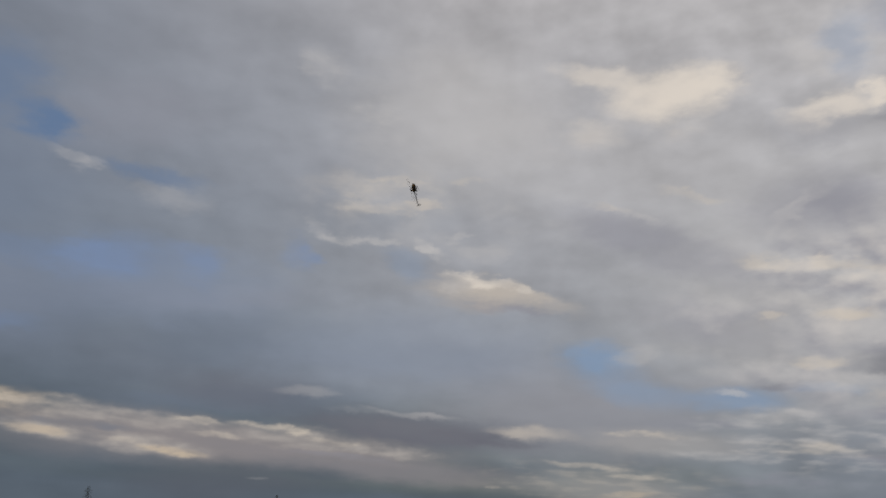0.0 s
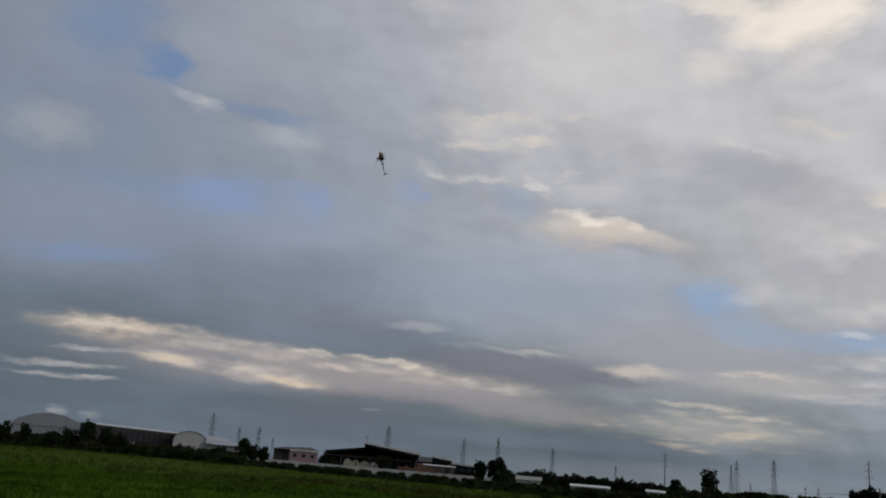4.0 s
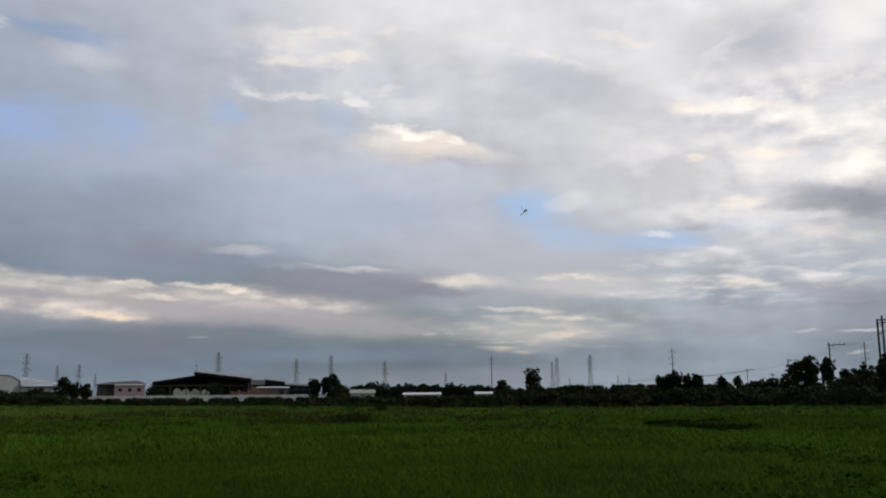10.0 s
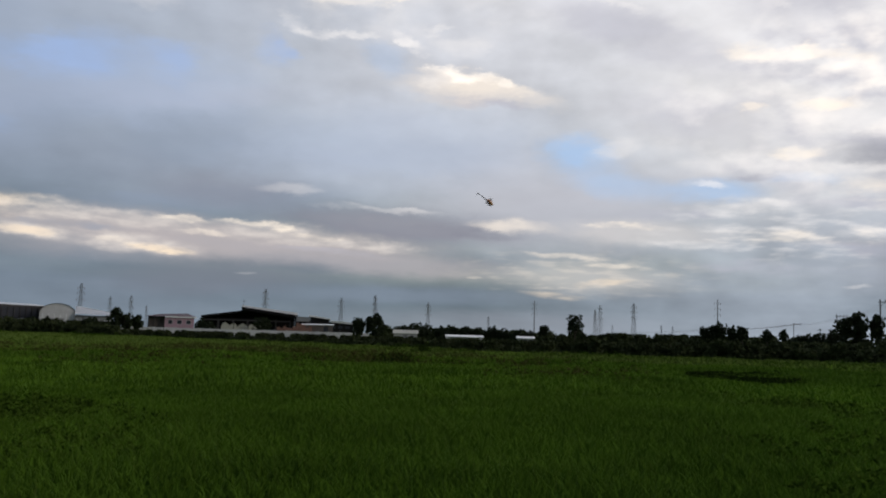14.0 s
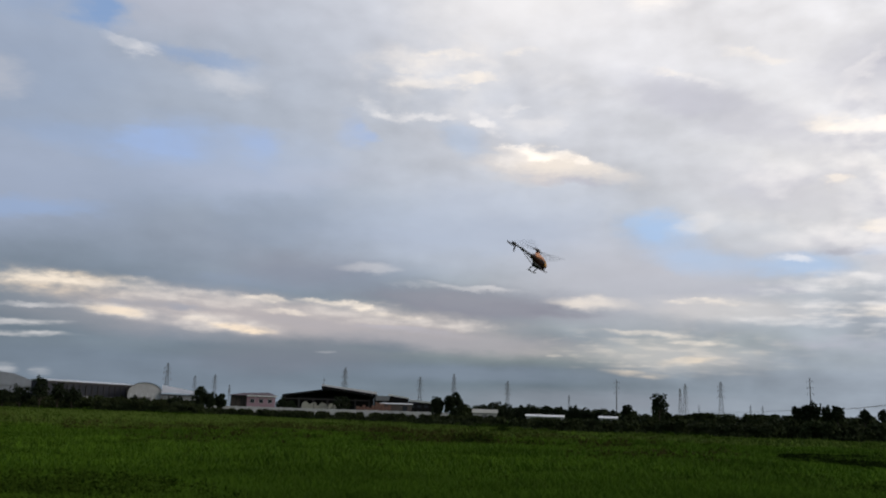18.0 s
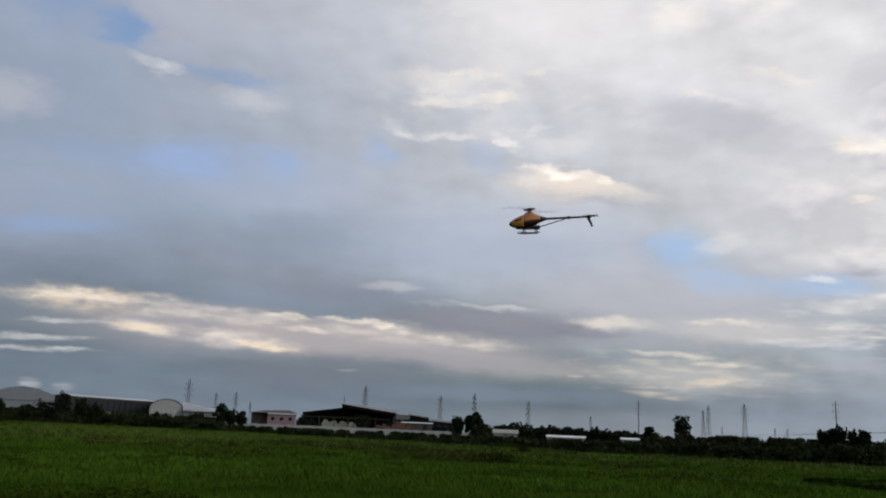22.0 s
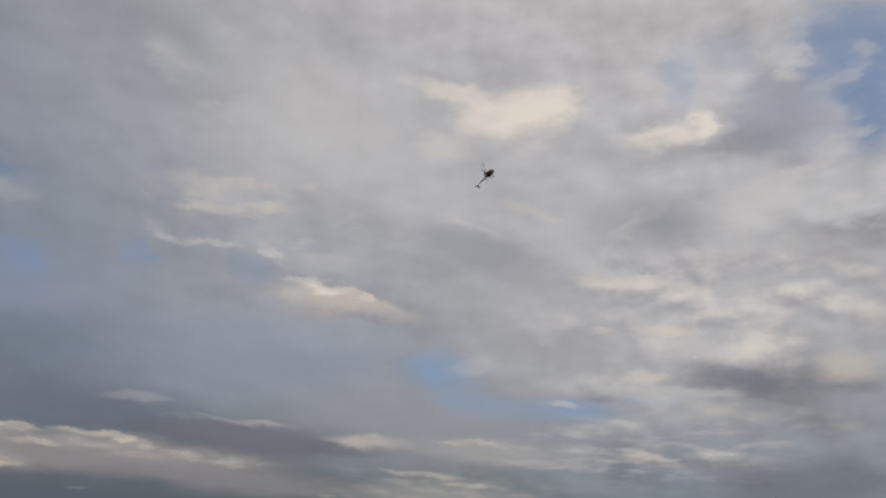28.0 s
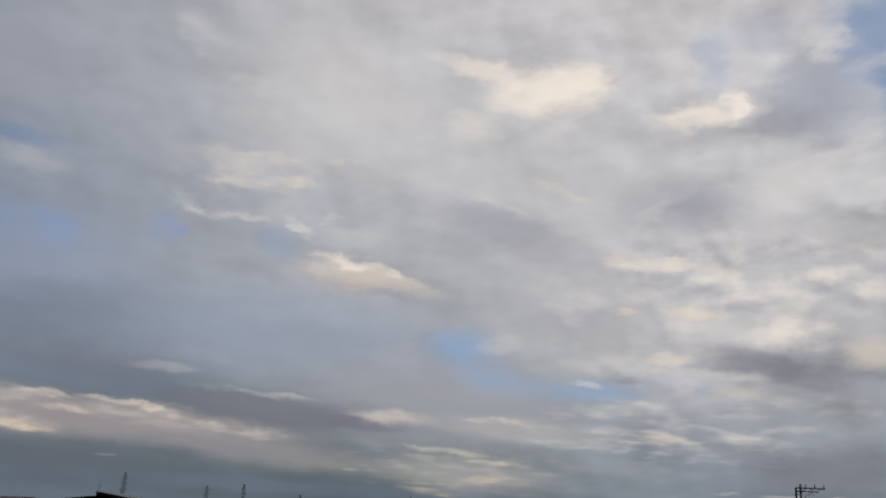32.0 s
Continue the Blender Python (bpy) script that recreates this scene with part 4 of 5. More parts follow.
def build_monopole():
    t = thing("pylon", Matrix(), "slim grey tubular steel power pylon", "pylon", "tubular power pylons")
    part("shaft", bar((0, 0, 0), (0, 0, 36), 0.55, 0.3, 10), STEEL, t)
    for z in (24, 28.5, 33):
        for s in (-1, 1):
            arm = part("crossarm", bar((0, 0, z), (s * 2.1, 0, z + 0.7), 0.14, 0.09, 5), STEEL, t)
            part("insulator", bar((s * 2.1, 0, z + 0.7), (s * 2.1, 0, z - 1.0), 0.13, 0.13, 5), PORCELAIN, arm)
    return t


first = build_pylon()
first.matrix_basis = seen_at(-38.35, 33.4 / math.tan(radians(3.55))) @ pose(0, 0, 0, 0, 0, 25)
for i, (a, e) in enumerate(((-24.14, 2.6), (-22.47, 1.89), (-21.27, 2.0), (-20.36, 1.42), (-13.21, 2.75), (-8.4, 2.33), (-6.22, 2.56),
                            (-2.78, 2.2), (7.94, 2.01), (8.25, 2.3), (10.35, 2.45), (1.12, 1.43), (12.05, 1.1), (12.74, 1.07), (9.03, 1.05))):
    copy_thing(first, seen_at(a, 33.4 / math.tan(radians(e))) @ pose(0, 0, 0, 0, 0, (i * 37) % 60 + 10))
mono = build_monopole()
mono.matrix_basis = seen_at(4.08, 34.4 / math.tan(radians(2.5)))
for a, e in ((15.43, 2.78), (26.39, 2.87)):
    copy_thing(mono, seen_at(a, 34.4 / math.tan(radians(e))))


def build_pole(h, twin):
    t = thing("utility_pole", Matrix(), "twin concrete power poles with a braced crossarm" if twin else "concrete power pole with a single crossarm",
              "utility pole", "power poles beside the field")
    for s, top in (((-0.28, h - 0.5), (0.28, h)) if twin else ((0, h),)):
        part("post", bar((s, 0, 0), (s, 0, top), 0.17, 0.12, 8), CONCRETE, t)
    reach = 3.2 if twin else 2.8
    arm = part("crossarm", boxed(-0.35, reach, -0.07, 0.07, h - 0.62, h - 0.45), STEEL, t)
    if twin:
        part("crossarm", boxed(-0.35, reach * 0.75, -0.07, 0.07, h - 1.0, h - 0.86), STEEL, t)
        part("brace", bar((0.4, 0, h - 1.9), (1.7, 0, h - 1.0), 0.05), STEEL, t)
        part("strap", boxed(-0.3, 0.3, -0.05, 0.05, h - 2.3, h - 2.16), STEEL, t)
    part("brace", bar((0.1, 0, h - 1.3), (0.9, 0, h - 0.62), 0.035), STEEL, t)
    for x in np.linspace(0.9, reach - 0.1, 3):
        part("insulator", bar((x, 0, h - 0.45), (x, 0, h - 0.05), 0.1, 0.06, 7), PORCELAIN, arm)
    return t


POLES = ((27.3, 125, 11.1), (24.5, 186, 11.0), (22.17, 272, 10.5), (19.8, 375, 10.5))
twin = build_pole(11.1, True)
twin.matrix_basis = seen_at(27.3, 125) @ pose(0, 0, 0, 0, 0, 8)
single = build_pole(11.0, False)
single.matrix_basis = seen_at(24.5, 186)
for a, d, h in POLES[2:]:
    copy_thing(single, seen_at(a, d))
post = thing("utility_pole", seen_at(23.1, 165), "short bare concrete post beside a large tree", "utility pole", "power poles beside the field")
part("post", bar((0, 0, 0), (0, 0, 6.7), 0.2, 0.15, 8), CONCRETE, post)
part("cap", bar((0, 0, 6.7), (0, 0, 6.8), 0.19, 0.19, 8), CONCRETE, post)


def wire(a, b, sag, thick):
    a, b = Vector(a), Vector(b)
    bm = bmesh.new()
    pts = [a.lerp(b, i / 12) - Vector((0, 0, sag * 4 * (i / 12) * (1 - i / 12))) for i in range(13)]
    for p, q in zip(pts, pts[1:]):
        tube(bm, p, q, thick, n=3)
    tagged(part("power_wire", bm, WIRE), "thin sagging overhead power wire between poles", "wire", "overhead wires")


ends = [seen_at(a, d) for a, d, h in POLES] + [seen_at(15.0, 560), seen_at(9.0, 820)]
for p, q in zip(ends, ends[1:]):
    for k, x in enumerate((0.9, 1.9, 2.9)):
        wire(p @ Vector((x, 0, 10.6)), q @ Vector((x, 0, 10.4)), 0.8, 0.02 if p.translation.length < 300 else 0.05)


# ---- buildings ----
def panels(name, n, x0, x1, z0, z1, y, mat, parent, gap=0.06, thick=0.12):
    """A row of equal wall panels on one mesh."""
    w = (x1 - x0) / n
    one = part(name, boxed(-w / 2 + gap, w / 2 - gap, 0, thick, z0, z1, bevel=0.03), mat, parent, m=pose(x0 + w / 2, y, 0))
    for i in range(1, n):
        shared(name, one, pose(x0 + w * (i + 0.5), y, 0), parent)


def arch_points(w, spring, rise, n=14):
    return [(w * math.cos(math.pi * i / n), spring + rise * math.sin(math.pi * i / n)) for i in range(n + 1)]


def long_warehouse():
    d = 340
    # it runs away from the field, its nearer gable turned to it
    t = thing("warehouse", seen_at(-28.4, d) @ pose(0, 0, 0, 0, 0, 48), "long blue-grey metal warehouse with a pale roof", "warehouse")
    x0, x1, deep = -20.5, 20.8, 7.0
    eave, ridge = 8.7, 9.25
    part("wall", boxed(x0, x1, 0, deep, 0, eave), BLUE_SHEET, t)
    panels("wall_panel", 14, x0, x1, 1.0, eave - 1.9, -0.14, BLUE_SHEET, t, 0.16)
    part("clerestory", boxed(x0, x1, -0.1, -0.01, eave - 1.8, eave - 0.85), BLUE_SHEET, t)
    part("fascia", boxed(x0 - 0.3, x1 + 0.3, -0.35, -0.15, eave - 0.8, eave), DARK_BEAM, t)
    one = part("column", boxed(-0.22, 0.22, -0.4, -0.16, 0, eave - 0.8), DARK_BEAM, t, m=pose(x0, 0, 0))
    for i in range(1, 15):
        shared("column", one, pose(x0 + i * (x1 - x0) / 14, 0, 0), t)
    bm = slab([(0, eave), (deep / 2 + 0.5, ridge), (deep + 1, eave), (deep + 1, eave + 0.22), (deep / 2 + 0.5, ridge + 0.22), (0, eave + 0.22)], x1 - x0 + 0.8)
    part("roof", bm, PALE_ROOF, t, m=Matrix.Translation((x1 + 0.4, -0.5, 0)) @ pose(0, 0, 0, 0, 0, 90))
    for i in range(3):
        part("roller_door", boxed(x0 + 5 + 12 * i, x0 + 9 + 12 * i, -0.3, -0.05, 0, 4.2, bevel=0.04), DOOR_GREY, t)


def arched_shed():
    d = 330
    t = thing("shed", seen_at(-25.35, d), "white arched storage shed with a vaulted front", "shed")
    w, top = across(0.98, d), tall(1.34, d)
    spring = tall(0.75, d)
    front = [(w, 0)] + arch_points(w, spring, top - spring) + [(-w, 0)]
    part("front_wall", slab(front, 0.3), WHITE_WALL, t)
    for i in range(6):
        x = -w + (i + 0.5) * w / 3
        part("front_rib", boxed(x - 0.08, x + 0.08, -0.12, 0, 0, spring), WHITE_SHEET, t)
    rim = arch_points(w + 0.16, spring, top - spring + 0.16)
    part("roof", slab(rim + arch_points(w, spring, top - spring)[::-1], 26), DARK_BEAM, t, m=pose(0, -0.3, 0))
    part("body", slab(front, 25), WHITE_WALL, t, m=pose(0, 0.32, 0))
    part("door", boxed(-2.2, 2.2, -0.2, -0.02, 0, 4.4, bevel=0.05), DOOR_GREY, t)


def lean_shed():
    d = 328
    t = thing("shed", seen_at(-23.3, d), "low shed with a bright white metal roof", "shed")
    x0, x1 = across(-1.1, d), across(1.0, d)
    z0, z1 = tall(0.78, d), tall(0.72, d)
    part("wall", boxed(x0, x1, 0, 14, 0, z1 - 0.2), GREY_SHEET, t)
    for i in range(4):
        x = x0 + (i + 0.5) * (x1 - x0) / 4
        w = part("window", boxed(x - 0.9, x + 0.9, -0.1, 0.0, 2.6, 4.0), WHITE_SHEET, t)
        part("pane", boxed(x - 0.78, x + 0.78, -0.13, -0.1, 2.72, 3.88), GLASS_DARK, w)
    part("gutter", boxed(x0, x1, -0.45, -0.3, z1 - 0.55, z1 - 0.15), DARK_BEAM, t)
    bm = bmesh.new()
    v = [bm.verts.new(p) for p in ((x0, -0.4, z0), (x1, -0.4, z1), (x1, 12, tall(0.95, d)), (x0, 12, tall(1.3, d)))]
    bm.faces.new(v)
    bmesh.ops.solidify(bm, geom=bm.faces[:], thickness=0.3)
    part("roof", bm, WHITE_SHEET, t)


def domed_hall():
    d = 480
    t = thing("hall", seen_at(-33.4, d), "large hall with a broad vaulted roof, coloured pale for haze", "hall")
    w, top, spring = across(2.05, d), tall(1.66, d), tall(0.95, d)
    prof = [(x * w, spring + (top - spring) * math.cos(x * math.pi / 2) ** 0.8) for x in np.linspace(-1, 1, 17)]
    part("roof", slab(prof + [(w, spring - 0.5), (-w, spring - 0.5)], 40), HAZED_SHEET, t, m=pose(0, -0.5, 0))
    part("wall", boxed(-w * 0.96, w * 0.96, 0, 38, 0, spring - 0.5), HAZED_SHEET, t)
    panels("wall_panel", 8, -w * 0.94, w * 0.94, 0.5, spring - 1.2, -0.2, HAZED_SHEET, t, 0.15)
    for x in np.linspace(-0.8, 0.8, 5):
        part("roof_vent", boxed(x * w - 0.7, x * w + 0.7, 6, 9, spring, spring + (top - spring) * math.cos(x * math.pi / 2) ** 0.8 + 0.5, bevel=0.1), HAZED_SHEET, t)


def pink_house():
    d = 275
    t = thing("house", seen_at(-18.8, d), "pink rendered house with a long low faded roof", "house")
    x0, x1, ev, top = across(-0.45, d), across(1.3, d), tall(0.8, d), tall(1.03, d)
    left = across(-1.45, d)
    part("wall", boxed(x0, x1, 0, 9, 0, ev), PINK, t)
    bm = bmesh.new()
    a = [bm.verts.new(p) for p in ((left - 0.6, -0.6, ev), (x1 + 0.6, -0.6, ev), (x1 + 0.6, 9.6, ev), (left - 0.6, 9.6, ev))]
    b = [bm.verts.new(p) for p in ((left + 3.4, 4.5, top - 0.35), (x1 - 2, 4.5, top))]
    for q in ((a[0], a[1], b[1], b[0]), (a[1], a[2], b[1]), (a[2], a[3], b[0], b[1]), (a[3], a[0], b[0]), (a[3], a[2], a[1], a[0])):
        bm.faces.new(q)
    part("roof", bm, ROOF_RED, t)
    part("eaves_board", boxed(x0, x1 + 0.6, -0.72, -0.61, ev - 0.3, ev + 0.05), WHITE_SHEET, t)
    for x in (x0 + 1.6, x0 + 4.2, x0 + 6.8):
        w = part("window", boxed(x - 0.7, x + 0.7, -0.1, 0, 3.2, 4.5), WHITE_WALL, t)
        part("pane", boxed(x - 0.6, x + 0.6, -0.14, -0.1, 3.3, 4.4), GLASS_DARK, w)
    part("porch_wall", boxed(left, x0 - 0.01, 1.6, 8, 0, ev - 0.05), SHADE_WALL, t, "dull grey wall of an open porch")
    for i in range(4):
        x = left + 0.2 + i * (x0 - left - 0.4) / 3
        part("porch_post", boxed(x - 0.12, x + 0.12, 0, 0.24, 0, ev - 0.05), DARK_BEAM, t)


def hangar():
    d = 300
    t = thing("hangar", seen_at(-14.2, d), "wide open hangar with dark stepped gable roofs", "hangar")
    ex, ez = across(-2.9, d), tall(0.95, d)
    px, pz = across(-0.35, d), tall(1.42, d)
    part("roof", slab([(ex, ez - 0.7), (px + 3, pz - 0.5), (across(3.0, d), tall(0.9, d)), (across(3.0, d), tall(1.0, d)), (px + 3, pz), (ex, ez)], 34),
         DARK_SHEET, t, "dark sheet roof over the hangar's lower bay")
    qx, qz = across(-0.45, d), tall(1.55, d)
    rx, rz = across(3.05, d), tall(1.12, d)
    part("upper_roof", slab([(qx, qz - 0.9), (rx, rz - 0.9), (rx, rz), (qx, qz)], 30), DARK_SHEET, t, m=pose(0, -1.5, 0))
    # white slab added for the sky's light on the dark roof's upper slope
    part("lit_roof_line", slab([(qx, qz), (rx, rz), (rx, rz + 0.8), (qx, qz + 0.5)], 30), WHITE_SHEET, t, m=pose(0, -1.0, 0))
    part("back_wall", slab([(ex + 0.5, 0), (across(3.0, d), 0), (across(3.0, d), tall(0.9, d)), (px + 3, pz - 0.55), (ex + 0.5, ez - 0.7)], 0.3), DARK_SHEET, t, m=pose(0, 12, 0))
    part("side_wall", boxed(ex + 0.3, ex + 0.6, 0, 32.9, 0, ez - 0.75), DARK_SHEET, t)
    for i in range(7):
        x = ex + 0.8 + i * (across(2.9, d) - ex) / 6.5
        part("column", boxed(x - 0.2, x + 0.2, 0.4, 0.8, 0, ez - 0.7), DARK_BEAM, t)
        if i < 6:
            part("truss", boxed(x + 0.25, x + (across(2.9, d) - ex) / 6.5 - 0.25, 0.5, 0.7, ez - 1.5, ez - 1.1), DARK_BEAM, t)
    mast = part("roof_mast", bar((qx + 0.6, 3, qz), (qx + 0.6, 3, tall(2.12, d)), 0.12, 0.05), STEEL, t)
    part("mast_arm", bar((qx - 0.2, 3, qz + 2.0), (qx + 1.4, 3, qz + 2.0), 0.05), STEEL, mast)


def side_block():
    d, mid = 292, -9.6
    t = thing("warehouse", seen_at(mid, d), "dark stepped industrial block with pale sloping roof edges", "warehouse")

    def face(name, corners, mat, front, deep):
        return part(name, slab([(across(a - mid, d), tall(e, d)) for a, e in corners], deep), mat, t, m=pose(0, front, 0))

    face("wall", [(-11.3, 0.9), (-11.3, -0.3), (-7.6, -0.3), (-7.6, 0.62), (-9.1, 0.72), (-10.3, 0.85)], DARK_SHEET, 0, 13)
    face("upper_wall", [(-10.32, 1.06), (-10.32, 0.6), (-9.1, 0.6), (-9.1, 0.9)], DARK_SHEET, -0.6, 0.55)
    # carries on the hangar's lit roof line, its brightness put into white colour
    face("lit_roof_line", [(-10.4, 1.16), (-10.4, 1.07), (-9.05, 0.91), (-9.05, 0.97)], WHITE_SHEET, -0.9, 12)
    face("lower_roof", [(-9.04, 0.86), (-9.04, 0.74), (-7.5, 0.64), (-7.5, 0.74)], PALE_ROOF, -0.7, 13)
    face("gable_panel", [(-11.2, 1.06), (-11.2, 0.74), (-10.34, 0.74), (-10.34, 1.02)], GREY_SHEET, -0.4, 0.35)
    panels("wall_panel", 7, across(-1.6, d), across(1.9, d), 0.4, tall(0.4, d), -0.15, DARK_SHEET, t, 0.1)
    for x in (0.75, 1.2, 1.65):
        part("window", boxed(across(x, d) - 0.7, across(x, d) + 0.7, -0.22, -0.16, 3.4, 4.3), GLASS_DARK, t)


def low_shed(a, wdeg, e, d, label, mat=WHITE_SHEET, wall=WHITE_WALL, depth=7.0, pitch=0.5):
    t = thing("shed", seen_at(a, d), label, "shed")
    w, z = across(wdeg, d) / 2, tall(e, d)
    part("wall", boxed(-w, w, 0, depth, 0, z - pitch - 0.12), wall, t)
    part("roof", slab([(-0.4, z - pitch), (depth / 2, z), (depth + 0.4, z - pitch), (depth + 0.4, z - pitch - 0.1), (depth / 2, z - 0.12), (-0.4, z - pitch - 0.1)], 2 * w + 0.6),
         mat, t, m=pose(w + 0.3, 0, 0, 0, 0, 90))
    part("door", boxed(-0.6, 0.6, -0.1, -0.01, 0, max(1.2, min(2.05, z - pitch - 0.3)), bevel=0.03), DOOR_GREY, t)
    part("window", boxed(w * 0.4, w * 0.7, -0.08, -0.01, 0.9, max(1.3, z - pitch - 0.5)), GLASS_DARK, t)
    return t


def boundary_wall():
    d = 232
    t = thing("boundary_wall", seen_at(-14.5, d), "long low white boundary wall, stained, behind scrub", "wall")
    x0, x1 = across(-8.0, d), across(8.0, d)
    n = 24
    w = (x1 - x0) / n
    one = part("wall_panel", boxed(-w / 2 + 0.12, w / 2 - 0.12, 0, 0.15, 0, 2.05, bevel=0.03), WHITE_WALL, t, m=pose(x0 + w / 2, 0, 0))
    pil = part("pillar", boxed(-0.13, 0.13, -0.06, 0.22, 0, 2.2, bevel=0.03), WHITE_WALL, t, m=pose(x0, 0, 0))
    for i in range(1, n):
        shared("wall_panel", one, pose(x0 + w * (i + 0.5), 0, 0.12 * noise.noise((i * 0.7, 0, 0))), t)
        shared("pillar", pil, pose(x0 + w * i, 0, 0), t)


def clay_stack():
    d = 256
    t = thing("brick_stack", seen_at(-11.3, d), "brown stack of clay bricks beside a flat-roofed shed", "bricks")
    rng = random.Random(4)
    for i in range(11):
        x = -4.6 + i * 0.9
        h = tall(0.66, d) * rng.uniform(0.6, 1.0)
        part("pallet_load", boxed(x - 0.42, x + 0.42, 0, 1.0, 0, h, bevel=0.05), BRICKS, t)


def tarp_shelter():
    """Low hooped covers side by side, each a sagging sheet over its own load."""
    d = 262
    t = thing("tarpaulin_shelter", seen_at(-14.7, d), "low shelter hung with pale grey-green tarpaulins", "shelter")
    rng = random.Random(11)
    x = -5.4
    while x < 5.0:
        w = rng.uniform(0.9, 1.7)
        high = tall(0.68, d) * rng.uniform(0.72, 1.0)
        spring = high * rng.uniform(0.45, 0.6)
        bulge = [(px * rng.uniform(0.93, 1.03), pz * rng.uniform(0.96, 1.02)) for px, pz in arch_points(w, spring, high - spring, 10)]
        part("tarpaulin", slab([(w, 0)] + bulge + [(-w, 0)], rng.uniform(4, 6)), CANVAS, t, m=pose(x + w, rng.uniform(-0.6, 0.6), 0))
        x += 1.75 * w
    for px in (-5.9, -1.8, 2.3, 6.2):
        part("prop", boxed(px - 0.1, px + 0.1, -1.0, -0.8, 0, tall(0.74, d)), DARK_BEAM, t)
    part("cover", boxed(-6.2, 6.4, -1.1, 5.5, tall(0.74, d) + 0.004, tall(0.8, d), bevel=0.06), DARK_SHEET, t, "dark flat roof on posts")


long_warehouse()
arched_shed()
lean_shed()
domed_hall()
pink_house()
hangar()
side_block()
boundary_wall()
clay_stack()
tarp_shelter()
low_shed(-9.85, 1.95, 0.62, 258, "low flat-roofed white shed beside a brick stack", WHITE_SHEET, SHADE_WALL, pitch=0.25)
low_shed(-4.2, 1.5, 0.4, 224, "low pale gabled shed half hidden by scrub", CANVAS, WHITE_WALL, pitch=0.9)
low_shed(-0.4, 2.35, 0.18, 224, "long low white shed half hidden by scrub", PALE_ROOF)
low_shed(3.55, 1.05, 0.2, 222, "small white shed half hidden by a hedge", PALE_ROOF)


# ---- the radio-controlled helicopter: nose along x, mast at the origin ----
def lathe(stations, n=20, a0=0.0, a1=360.0):
    """A body from (x, centre z, half width, half height), round from angle a0 to a1 (0 is the side, 90 the top)."""
    bm = bmesh.new()
    rings = []
    for x, cz, hw, hh in stations:
        turns = [radians(a0 + (a1 - a0) * i / n) for i in range(n)]
        rings.append([bm.verts.new((x, hw * math.cos(q), cz + hh * math.sin(q))) for q in turns])
        if a1 - a0 < 360:
            rings[-1].append(bm.verts.new((x, 0, cz - 0.2 * hh * math.sin(radians((a0 + a1) / 2)))))
    n = len(rings[0])
    for a, b in zip(rings, rings[1:]):
        for i in range(n):
            f = bm.faces.new((a[i], a[(i + 1) % n], b[(i + 1) % n], b[i]))
            f.smooth = True
    bm.faces.new(rings[0])
    bm.faces.new(rings[-1][::-1])
    bmesh.ops.recalc_face_normals(bm, faces=bm.faces[:])
    return bm


